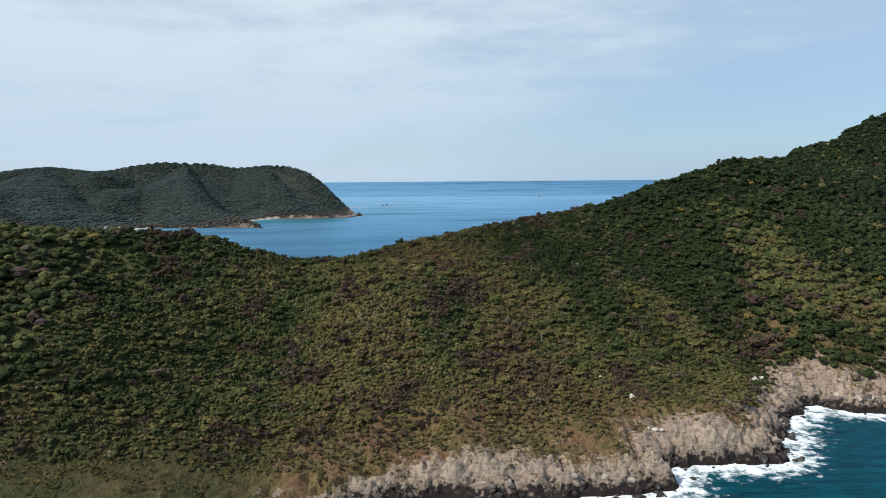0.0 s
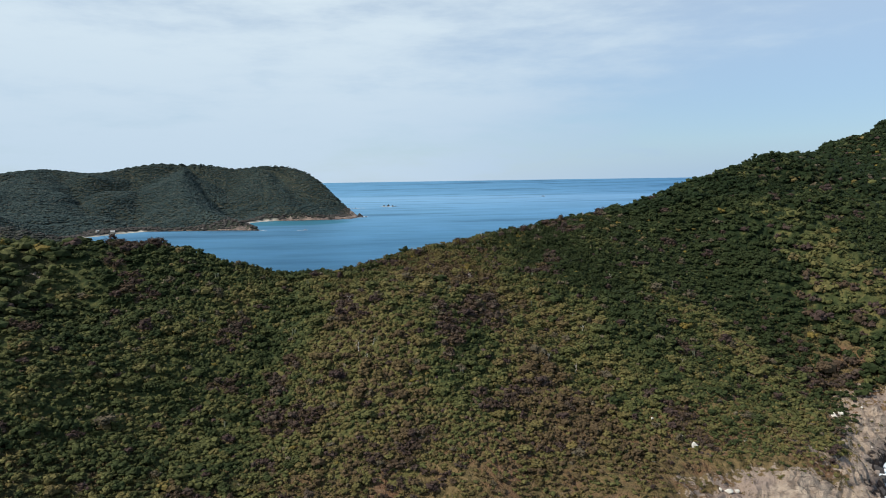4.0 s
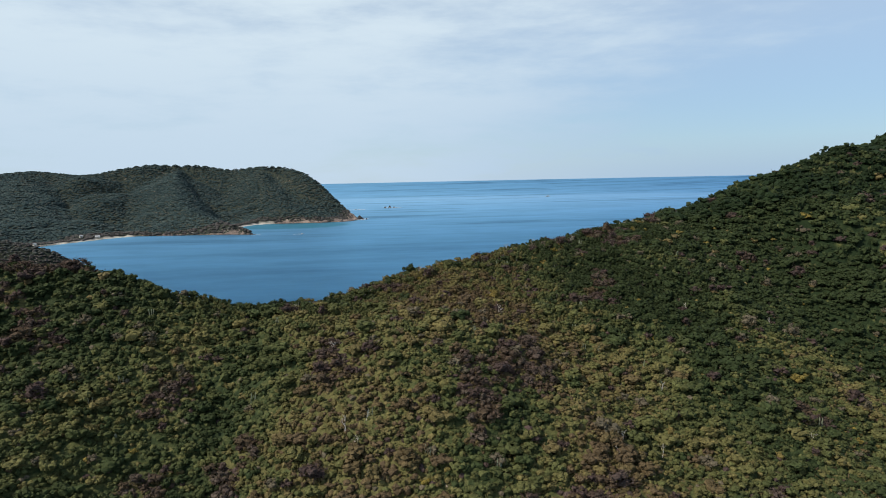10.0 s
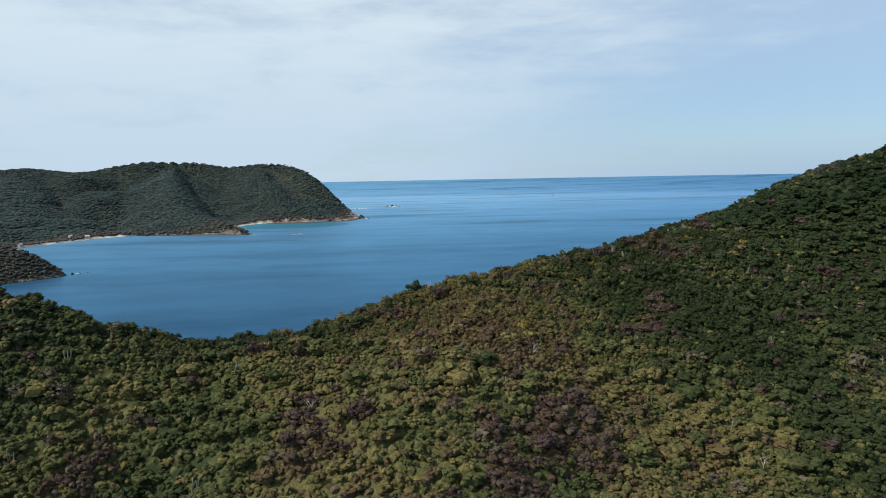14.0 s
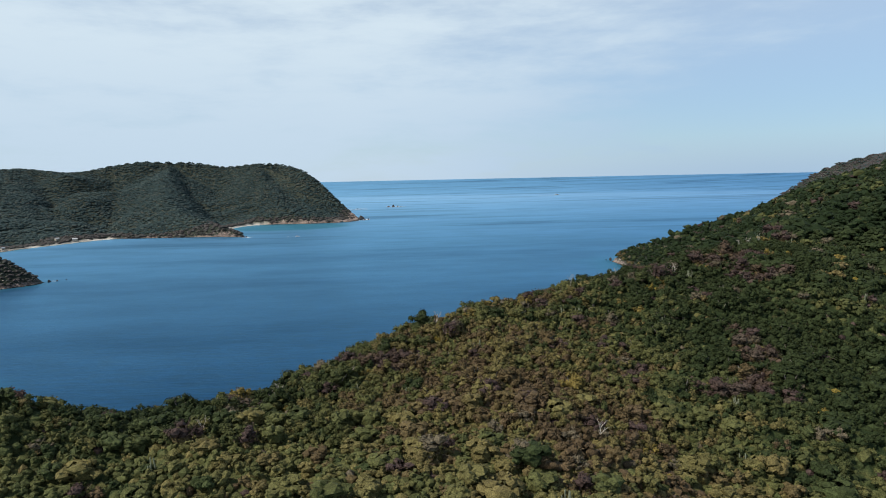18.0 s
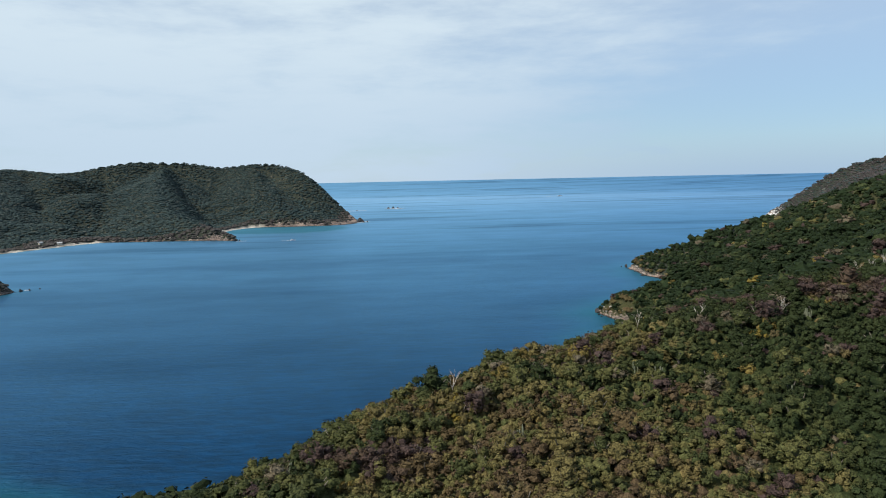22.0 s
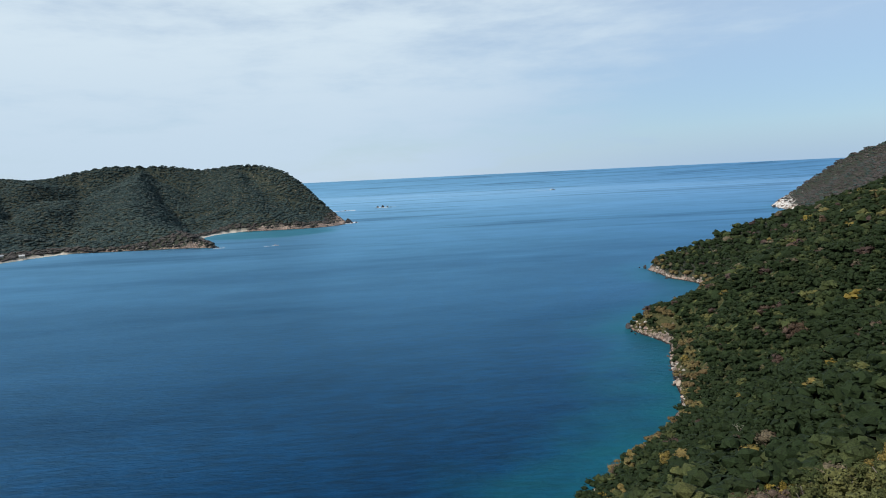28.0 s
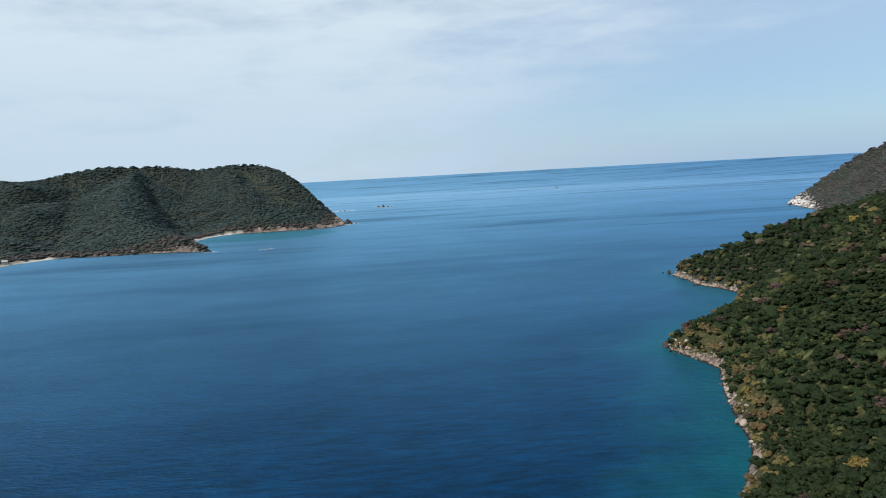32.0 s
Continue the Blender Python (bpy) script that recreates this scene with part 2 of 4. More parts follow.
def softened(points, rounds=2):
    """A line with its corners cut."""
    p = np.array(points, float)
    for _ in range(rounds):
        q = np.empty((2 * len(p) - 2, p.shape[1]))
        q[0::2], q[1::2] = 0.75 * p[:-1] + 0.25 * p[1:], 0.25 * p[:-1] + 0.75 * p[1:]
        p = np.vstack([p[:1], q, p[-1:]])
    return p


SOUTH_COAST = [(-3500, 60), (-900, 90), (-400, 120), (-160, 148), (-90, 150), (-40, 160), (-6, 172), (25, 171), (43, 169), (60, 172), (73, 170), (78, 173),
               (76, 184), (84, 187), (98, 187), (112, 186), (119, 190), (119, 200), (130, 206), (130, 215), (143, 225), (155, 237), (160, 228), (168, 224),
               (195, 222), (250, 240),
               (330, 262), (480, 300), (900, 330), (3500, 300)]
FAR_COAST = [(3500, 1600), (1400, 1560), (900, 1530), (720, 1490), (655, 1440), (640, 1390), (612, 1300), (602, 1232), (560, 1130), (480, 1020),
             (390, 930), (310, 880), (240, 848), (203, 832)]
BAY_COAST = [(198, 822), (199, 800), (196, 779), (206, 760), (206, 742), (185, 708), (160, 682), (127, 650), (117, 640), (118, 630), (122, 615),
             (124, 600), (113, 580), (106, 560), (98, 530), (88, 514), (64, 488), (36, 458), (2, 422), (-40, 407), (-95, 407), (-140, 440),
             (-185, 485), (-260, 545), (-340, 605), (-378, 660), (-352, 718), (-330, 748), (-306, 776), (-304, 792), (-318, 802)]
WEST_COAST = [(-350, 802), (-405, 830), (-470, 905), (-515, 1000), (-498, 1080), (-485, 1125), (-463, 1175), (-446, 1218), (-426, 1244),
              (-405, 1243), (-354, 1238), (-290, 1236), (-242, 1226), (-236, 1212), (-229, 1222), (-240, 1250), (-272, 1305), (-293, 1380),
              (-285, 1452), (-254, 1492), (-160, 1484), (-100, 1500), (-80, 1545), (-84, 1600), (-120, 1690), (-170, 1780), (-310, 1980),
              (-600, 2170), (-1000, 2280), (-1300, 2700), (-1350, 3200), (-1700, 3600), (-3500, 3700)]
COAST = np.vstack([softened(line) for line in (SOUTH_COAST, FAR_COAST, BAY_COAST, WEST_COAST)])

MAIN_RIDGE = [(-900, 330, 95), (-400, 320, 78), (-250, 290, 70), (-160, 280, 65), (-100, 285, 62), (-60, 289, 55.5), (-38, 294, 48.7),
              (-20, 308, 43.3), (0, 330, 48.3), (20, 341, 52.6), (39, 348, 55.3), (60, 355, 58.2), (80, 363, 59.5), (100, 373, 62), (120, 385, 65),
              (160, 400, 76), (200, 420, 87), (240, 450, 94), (280, 500, 94.5), (310, 544, 95.5), (345, 572, 92), (395, 600, 109),
              (440, 630, 123), (520, 680, 148), (700, 760, 170), (1100, 850, 190), (3000, 900, 200)]
HEAD_RIDGE = [(-82, 1560, 4), (-118, 1612, 26), (-155, 1645, 62), (-195, 1690, 95), (-250, 1760, 116), (-330, 1860, 124), (-424, 1930, 115),
              (-500, 1945, 129), (-612, 1950, 136), (-700, 1940, 128), (-771, 1930, 110), (-840, 1930, 112), (-930, 1950, 123), (-1000, 1900, 117),
              (-1090, 1850, 92), (-1400, 1700, 90), (-2500, 1600, 120)]
RIDGES = [
    MAIN_RIDGE, HEAD_RIDGE,
    [(20, 345, 51.5), (17, 300, 46), (18, 250, 34), (20, 208, 17), (20, 180, 5)],
    [(60, 356, 57), (72, 300, 44), (88, 250, 27), (104, 212, 10)],
    [(200, 420, 83), (196, 340, 60), (180, 285, 32), (168, 245, 9)],
    [(240, 450, 90), (205, 520, 62), (160, 590, 34), (128, 632, 8)],
    [(310, 544, 95.5), (330, 690, 72), (335, 800, 47), (281, 815, 34), (215, 826, 9)],
    [(395, 600, 113), (520, 800, 95), (700, 1100, 95), (860, 1320, 112), (775, 1385, 90), (715, 1418, 44), (668, 1430, 9)],
    [(-560, 1930, 122), (-460, 1560, 66), (-350, 1330, 28), (-246, 1222, 9)],
    [(-330, 1860, 120), (-270, 1640, 60), (-200, 1510, 18)],
    [(-930, 1950, 122), (-800, 1600, 62), (-640, 1380, 25)],
    [(-304, 790, 3), (-316, 787, 12), (-331, 785, 23), (-359, 782, 30), (-420, 775, 45), (-560, 810, 66), (-900, 900, 90)],
    [(-1500, 2900, 90), (-1750, 3050, 115), (-2100, 3100, 120)],
]

# swells of the seaward slope and the bay side: place, reach and height of rises, then of hollows
KNOLLS = [(-12, 312, 20, 1.4), (-98, 302, 18, 4.8), (-76, 302, 18, 5.2), (0, 259, 18, 4.2), (0, 270, 36, 6.8), (54, 291, 18, 3.0), (86, 335, 18, 3.3), (110, 325, 50, 5.2),
          (125, 560, 18, 5.4), (151, 302, 18, 4.1), (151, 313, 18, 6.0), (162, 356, 18, 6.4), (210, 690, 50, 3.1)]
HOLLOWS = [(-108, 259, 18, -7.8), (-87, 270, 18, -6.6), (-76, 216, 18, -5.5), (-65, 248, 36, -7.5), (-54, 227, 18, -5.4), (-44, 259, 18, -4.7),
           (26, 221, 26, -3.4), (64, 399, 36, -1.6), (104, 252, 26, -3.4), (107, 498, 26, -3.6), (216, 410, 18, -4.6)]
# ravines of the headland: reach, depth and the line they follow
RAVINES = [(58, 30, [(-545, 1890), (-462, 1736), (-394, 1611), (-339, 1489), (-305, 1400)]),
           (62, 30, [(-690, 1900), (-640, 1800), (-560, 1590), (-505, 1420), (-470, 1300)]),
           (50, 18, [(-860, 1900), (-760, 1740), (-660, 1560), (-600, 1440)]),
           (34, 13, [(-420, 1910), (-405, 1810), (-385, 1700)]), (34, 14, [(-318, 1810), (-312, 1700), (-290, 1560)])]
# creases of the seaward slope: reach, depth (spurs stand up) and the line they follow
GULLIES = [(12, 4.0, [(143, 346), (141, 302), (147, 276), (144, 252), (138, 228)]), (9, 3.0, [(24, 262), (21, 241), (17, 222), (9, 191)]),
           (9, 3.0, [(-40, 262), (-39, 230), (-38, 201), (-37, 178)]), (10, 3.0, [(72, 318), (74, 280), (84, 248), (92, 222)])]
SPURS = [(9, -3.0, [(79, 331), (95, 309), (103, 288), (116, 270), (124, 254), (126, 228)]), (11, -3.5, [(181, 365), (184, 332), (187, 302), (194, 290), (201, 271)]),
         (9, -2.5, [(14, 310), (29, 259), (41, 238), (48, 214)])]


def along(line, step):
    p, out = softened(line), []
    for a, b in zip(p[:-1], p[1:]):
        count = max(1, int(np.hypot(*(b - a)[:2]) / step))
        out.append(a + (b - a) * np.arange(count)[:, None] / count)
    return np.vstack(out)


CRESTS = np.vstack([along(line, 12 if max(abs(v[0]) for v in line) < 600 else 25) for line in RIDGES])


def coast_distance(x, y):
    """Metres to the waterline: above 0 on land."""
    a, b = COAST, np.roll(COAST, -1, 0)
    best, inside = np.full(x.shape, 1e12), np.zeros(x.shape, bool)
    for (ax, ay), (bx, by) in zip(a, b):
        dx, dy = bx - ax, by - ay
        t = np.clip(((x - ax) * dx + (y - ay) * dy) / (dx * dx + dy * dy + 1e-9), 0, 1)
        best = np.minimum(best, (x - ax - t * dx) ** 2 + (y - ay - t * dy) ** 2)
        if dy:
            inside ^= ((ay > y) != (by > y)) & (x < ax + (y - ay) * dx / dy)
    d = np.where(inside, 1, -1) * np.sqrt(best)
    d = d + 3.0 * (fractal(x, y, 14, 5, 3) - 0.5) * np.clip(1.2 - np.abs(d) / 40, 0, 1)
    broken = (y < 270) & (x > -60) & (x < 300)
    return d + broken * 4.0 * (fractal(x, y, 5, 67, 2) - 0.5) * np.clip(1.2 - np.abs(d) / 8, 0, 1)


def away_from(line, x, y):
    """Metres to a line over the plan."""
    best = np.full(x.shape, 1e12)
    for px, py in along(line, 6 if line[0][1] < 1000 else 15):
        best = np.minimum(best, (x - px) ** 2 + (y - py) ** 2)
    return np.sqrt(best)


def south_side(x, y):
    """1 on the open-sea side of the main ridge."""
    return np.clip((330 + 0.25 * np.maximum(x, 0) - y) / 60, 0, 1) * (y > 0) * (x > -500)


def land(x, y):
    """Height of the ground and distance to the waterline."""
    x, y = np.asarray(x, float), np.asarray(y, float)
    d = coast_distance(x, y)
    near, top, weight = np.full(x.shape, 1e12), np.zeros(x.shape), np.zeros(x.shape)
    for cx, cy, cz in CRESTS:
        r2 = (x - cx) ** 2 + (y - cy) ** 2
        near = np.minimum(near, r2)
        q = 1.0 / (r2 + 36.0) ** 2
        top, weight = top + q * cz, weight + q
    r = np.maximum(np.sqrt(near + 6.0) - 2.449, 0)
    inland = np.maximum(d, 0)
    u = inland / (inland + r + 1e-6)
    steep = 1.35 - 0.42 * np.exp(-(((x + 45) / 48) ** 2)) * (y > 294) * (y < 460)
    z = top / weight * (1 - (1 - u) ** steep)
    calm = np.clip(inland / 45, 0, 1)
    z = z + calm * (5.0 * (fractal(x, y, 42, 1) - 0.5) + 1.6 * (fractal(x, y, 11, 2, 2) - 0.5))
    far = np.clip((y - 950) / 300, 0, 1) * np.clip(inland / 150, 0, 1)
    z = z + far * (120 * np.abs(fractal(x, y, 250, 61, 3) - 0.5) * 2 - 38) * np.clip((r - 45) / 130, 0, 1)
    for cx, cy, reach, rise in KNOLLS + HOLLOWS:
        z = z + np.clip(inland / 30, 0, 1) * rise * np.exp(-((x - cx) ** 2 + (y - cy) ** 2) / reach**2)
    for reach, depth, line in RAVINES:
        wander = 1 + 0.5 * (fractal(x, y, 60, 71, 2) - 0.5)
        z = z - depth * np.exp(-away_from(line, x, y) * wander / reach * 1.4) * np.clip(r / 45, 0, 1) * np.clip(inland / 80, 0, 1)
    for reach, depth, line in GULLIES + SPURS:
        z = z - depth * np.exp(-away_from(line, x, y) / reach) * np.clip(r / 12, 0.3, 1) * np.clip(inland / 25, 0, 1)
    crag = np.clip(1 - inland / 24, 0, 1) * np.clip(inland / 2, 0, 1) * south_side(x, y)
    z = z + crag * (5.0 * np.abs(fractal(x, y, 15, 63, 2) - 0.5) * 2 + 3.6 * np.abs(noise2(x, y, 4.6, 65) - 0.5) * 2 + 2.8 * np.abs(noise2(x + y, y - x, 3.2, 66) - 0.5) * 2 - 3.6)
    cliff = np.where(south_side(x, y) > 0.2, 1.4 + 3.2 * fractal(x, y, 18, 9, 3), 0.3 + 1.8 * fractal(x, y, 18, 9, 3))
    z = z + cliff * (1 - np.exp(-inland / 1.3)) * np.exp(-inland / 55)
    return np.where(d > 0, z, np.maximum(d * 0.45, -9.0)), d


def span(*stretches):
    """Grid lines: (from, to, step) stretches end to end."""
    return np.unique(np.concatenate([np.arange(a, b + 1e-6, s) for a, b, s in stretches]))


def grid(name, xs, ys, height, keep, material, smooth=True):
    """One sheet over grid lines; height gives z and the values that the material reads, keep says which corners count."""
    gx, gy = np.meshgrid(xs, ys)
    gx, gy = gx.ravel(), gy.ravel()
    gx, gy, z, values = height(gx, gy)
    nx, ny = len(xs), len(ys)
    i = (np.arange(ny - 1)[:, None] * nx + np.arange(nx - 1)[None]).ravel()
    quads = np.stack([i, i + 1, i + nx + 1, i + nx], 1)
    quads = quads[keep(gx, gy, z)[quads].any(1)]
    used = np.unique(quads)
    turn = np.zeros(len(gx), int)
    turn[used] = np.arange(len(used))
    return sheet(name, np.stack([gx, gy, z], 1)[used], turn[quads], {k: v[used] for k, v in values.items()}, material, smooth)


def sheet(name, places, faces, values, material, smooth=False):
    """A mesh object from arrays, all faces with the same number of corners."""
    mesh = bpy.data.meshes.new(name)
    count, corners = faces.shape
    mesh.vertices.add(len(places))
    mesh.vertices.foreach_set("co", np.ascontiguousarray(places, np.float32).ravel())
    mesh.loops.add(count * corners)
    mesh.loops.foreach_set("vertex_index", np.ascontiguousarray(faces, np.int32).ravel())
    mesh.polygons.add(count)
    mesh.polygons.foreach_set("loop_start", np.arange(0, count * corners, corners, dtype=np.int32))
    mesh.update(calc_edges=True)
    mesh.polygons.foreach_set("use_smooth", np.full(count, smooth))
    for key, value in values.items():
        mesh.attributes.new(key, "FLOAT", "POINT").data.foreach_set("value", np.ascontiguousarray(value, np.float32))
    mesh.materials.append(material)
    return new(name, mesh)


def ground_height(x, y):
    z, d = land(x, y)
    south = south_side(x, y)
    wide = np.where(y > 1000, 2.4 + 9 * np.clip(1 - np.hypot(x + 110, y - 1530) / 170, 0, 1), 0.8 + 2.0 * (fractal(x, y, 22, 36, 2) > 0.55)) + 18 * south * fractal(x, y, 30, 4, 3) * np.clip((x + 10) / 30, 0.15, 1)
    far_cape = np.clip(1 - np.hypot(x - 665, y - 1400) / 130, 0, 1)
    bare = np.clip(1.15 - d / (wide * (1 + 0.75 * south) + 34 * far_cape), 0, 1)
    tip = np.clip(1 - np.hypot(x + 90, y - 1560) / 70, 0, 1)
    bare = np.maximum(bare, np.clip(1.2 - d / 26, 0, 1) * (tip > 0))
    bare = np.maximum(bare, np.clip(1.2 - d / 20, 0, 1) * (x > -240) * (x < 0) * (y > 1560) * (y < 1900))
    west = np.clip((x + 505) / 20, 0, 1) * np.clip((-415 - x) / 15, 0, 1) * np.clip((y - 1040) / 30, 0, 1) * np.clip((1262 - y) / 10, 0, 1)
    inner = np.clip((x + 325) / 10, 0, 1) * np.clip((-240 - x) / 15, 0, 1) * np.clip((y - 1330) / 30, 0, 1) * np.clip((1510 - y) / 10, 0, 1)
    sand = np.clip((west + inner) * np.clip((8 - d) / 3, 0, 1), 0, 1)
    z = np.where((sand > 0) & (d > 0), np.minimum(z, 0.3 + 0.12 * d), z)
    open_slope = south * np.clip(1.25 - d / 62, 0, 1) * np.clip(1.15 - (5 - x) / 60, 0.35, 1)
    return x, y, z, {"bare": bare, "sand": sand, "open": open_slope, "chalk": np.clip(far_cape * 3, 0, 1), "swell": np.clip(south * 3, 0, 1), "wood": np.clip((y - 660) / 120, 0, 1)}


XS = span((-3400, -1240, 60), (-1240, -440, 12), (-440, -180, 6), (-180, -22.5, 2.5), (-20, 190, 1.25), (192.5, 260, 2.5), (260, 440, 5), (440, 1000, 12), (1000, 3400, 60))
YS = span((-200, 120, 40), (120, 140, 10), (140, 160, 2.5), (160, 250, 1.25), (250, 560, 2.5), (560, 860, 4), (860, 2060, 10), (2060, 3700, 60))
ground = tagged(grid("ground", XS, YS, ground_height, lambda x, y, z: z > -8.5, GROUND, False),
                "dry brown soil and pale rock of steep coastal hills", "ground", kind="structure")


def sea_height(x, y):
    r = np.hypot(x, y - 170)
    k = np.minimum(1, 4550 / np.maximum(r, 1))
    x, y = x * k, 170 + (y - 170) * k
    r = np.minimum(r, 4550)
    z = 62 * np.clip((r - 2900) / 1650, 0, 1) ** 1.6
    d = -coast_distance(x, y)
    south = (y < 330) & (x > -300) & (x < 900)
    reach = np.where(south, 19.0, 2.0)
    surf = np.clip(1.05 - d / reach, 0, 1) * np.where(south, 1.0, 0.42) * (d < 40)
    shallow = np.clip(1.0 - d / np.where(south, 18, np.where(x > 0, 62, 30)), 0, 1)
    outer = np.clip((330 - y) / 60, 0, 1)
    inner = np.clip(1 - np.hypot((x + 200) / 150, (y - 1415) / 120), 0, 1)
    return x, y, z, {"surf": surf, "shallow": np.maximum(shallow * 0.8, np.clip(inner * 3.0, 0, 1.4)), "outer": outer}


SX = span((-4700, -500, 120), (-500, -20, 12), (-20, 240, 3.25), (240, 700, 12), (700, 4700, 120))
SY = span((-1500, 100, 100), (100, 150, 10), (150, 250, 2.5), (250, 860, 7), (860, 1560, 10), (1560, 4800, 90))
sea = tagged(grid("water", SX, SY, sea_height, lambda x, y, z: np.hypot(x, y - 170) < 4549, SEA),
             "deep blue sea, wind-streaked, turquoise in the shallows", "sea", kind="structure")

# ---- plants ----
RNG = np.random.RandomState(11)


def part(name, mesh, parent, label=""):
    """Links a mesh as one part under a thing or a part."""
    ob = new(name, mesh)
    ob.parent = parent
    return tagged(ob, label) if label else ob


def ball(subdivisions):
    bm = bmesh.new()
    bmesh.ops.create_icosphere(bm, subdivisions=subdivisions, radius=1.0)
    places = np.array([v.co[:] for v in bm.verts])
    faces = np.array([[v.index for v in f.verts] for f in bm.faces])
    bm.free()
    return places, faces


BALLS = {k: ball(k) for k in (1, 2)}


def cards(rng, centres, size, upward):
    """Small leaf sprays, one triangle each, turned every way."""
    n = len(centres)
    a = rng.normal(size=(n, 3))
    facing = upward + 0.42 * rng.normal(size=(n, 3))
    facing /= np.linalg.norm(facing, axis=1)[:, None] + 1e-9
    b = np.cross(facing, a)
    b /= np.linalg.norm(b, axis=1)[:, None] + 1e-9
    a = np.cross(b, facing)
    s = size * rng.uniform(0.6, 1.35, (n, 1))
    jitter = lambda: rng.uniform(0.7, 1.25, (n, 1))
    corners = [centres - a * s * jitter(), centres + a * s * 0.6 + b * s * jitter(), centres + a * s * 0.6 - b * s * jitter()]
    return np.stack(corners, 1).reshape(-1, 3), np.arange(3 * n).reshape(-1, 3)


def leafy(seed, clumps, count, size, flat=0.8, core=0.6, wide=(0.24, 0.40), spread=1.0, lift=0.85, loose=1.3):
    """A crown of radius 1, its foot near z 0.2: a core with rounded clumps of leaves heaped over it, hollows between, loose sprays at the rim."""
    rng = np.random.RandomState(seed)
    places, faces = BALLS[1]
    all_p, all_f = [places * rng.uniform(0.8, 1.15, (len(places), 1)) * core], [faces[places[faces].mean(1)[:, 2] > -0.5]]
    ways = rng.normal(size=(clumps, 3)) + (0, 0, 0.35)
    ways /= np.linalg.norm(ways, axis=1)[:, None]
    ways[:, 2] = np.abs(ways[:, 2] + 0.2) - 0.2
    middles, girth = ways * rng.uniform(0.42, 0.78, (clumps, 1)) * (spread, spread, 1), rng.uniform(*wide, clumps)
    for k in range(clumps):
        p = places @ np.array(Euler(rng.uniform(0, 6.28, 3)).to_matrix())
        all_f.append(faces[p[faces].mean(1) @ ways[k] > -0.3] + sum(len(q) for q in all_p))
        all_p.append(middles[k] + p * (1, 1, 0.85) * girth[k] * rng.uniform(0.7, 1.3, (len(p), 1)))
    if count:
        own = rng.randint(clumps, size=count)
        out = rng.normal(size=(count, 3)) + 0.9 * ways[own] + (0, 0, 0.3)
        out /= np.linalg.norm(out, axis=1)[:, None]
        q, more = cards(rng, middles[own] + out * (girth[own] * rng.uniform(0.85, loose, count))[:, None], size, out)
        all_f.append(more + sum(len(p) for p in all_p))
        all_p.append(q)
    return np.vstack(all_p) * (1, 1, flat) + (0, 0, lift), np.vstack(all_f)


def tuft(seed):
    """A low clump of dry grass and leaves, radius 1."""
    rng = np.random.RandomState(seed)
    out = rng.normal(size=(11, 3)) * (1, 1, 0.4) + (0, 0, 0.8)
    out /= np.linalg.norm(out, axis=1)[:, None]
    spots = np.concatenate([rng.uniform(-0.75, 0.75, (11, 2)), rng.uniform(0.1, 0.7, (11, 1))], 1)
    return cards(rng, spots, 0.42, out)


def twiggy(seed, count, leaves):
    """A bare shrub of radius 1: fine twigs fanning out from forked stems, with a few dry leaves."""
    rng = np.random.RandomState(seed)
    ways = rng.normal(size=(count, 3)) * (1, 1, 0.5) + (0, 0, 0.75)
    ways /= np.linalg.norm(ways, axis=1)[:, None]
    start = ways * rng.uniform(0.0, 0.45, (count, 1)) + rng.normal(size=(count, 3)) * 0.06
    end = ways * rng.uniform(0.85, 1.12, (count, 1)) + rng.normal(size=(count, 3)) * 0.16
    side = np.cross(ways, rng.normal(size=(count, 3)))
    side /= np.linalg.norm(side, axis=1)[:, None]
    wide = 0.024 * rng.uniform(0.6, 1.4, (count, 1))
    places = np.stack([start - side * wide, start + side * wide, end], 1).reshape(-1, 3)
    faces = np.arange(3 * count).reshape(-1, 3)
    spots = ways[:leaves] * rng.uniform(0.6, 1.0, (leaves, 1))
    q, more = cards(rng, spots, 0.085, ways[:leaves])
    p = np.vstack([places, q]) * (1, 1, 0.85) + (0, 0, 0.65)
    core, shell = leafy(seed + 7, 5, 70, 0.075, 0.78, 0.34, (0.22, 0.34), 1.05, loose=1.4)
    return np.vstack([p, core]), np.vstack([faces, more + len(places), shell + len(p)])


CLOSE = [leafy(k, 6, 190, 0.088, 0.82, 0.42, (0.20, 0.32), 1.15, loose=1.5) for k in range(8)]
RICH = [leafy(5 + k, 12, 430, 0.068, 0.78, 0.46, (0.18, 0.30), 1.1, loose=1.45) for k in range(6)]
NEAR = [leafy(10 + k, 7, 44, 0.11, 0.80, 0.55, (0.17, 0.34), 1.15) for k in range(8)]
BIG = [leafy(20 + k, 13, 90, 0.085, 0.76, 0.58, (0.22, 0.38), 1.1) for k in range(6)]
MEDIUM = [leafy(30 + k, 9, 38, 0.10, 0.80, 0.58, (0.24, 0.40), 1.1) for k in range(8)]
MID = [leafy(40 + k, 3, 22, 0.17, 0.66, 0.6, (0.24, 0.40), 1.25) for k in range(8)]
LIGHT = [leafy(50 + k, 2, 6, 0.20, 0.68, 0.72, (0.28, 0.42), 1.2) for k in range(8)]
LOW = [leafy(70 + k, 0, 0, 0.3, 0.85, 0.95, lift=0.35) for k in range(10)]
FAR = [leafy(60 + k, 0, 0, 0.35, 0.48, 1.0, lift=0.42) for k in range(10)]
TUFT = [tuft(80 + k) for k in range(6)]
TWIGS = [twiggy(90 + k, 84, 24) for k in range(4)]


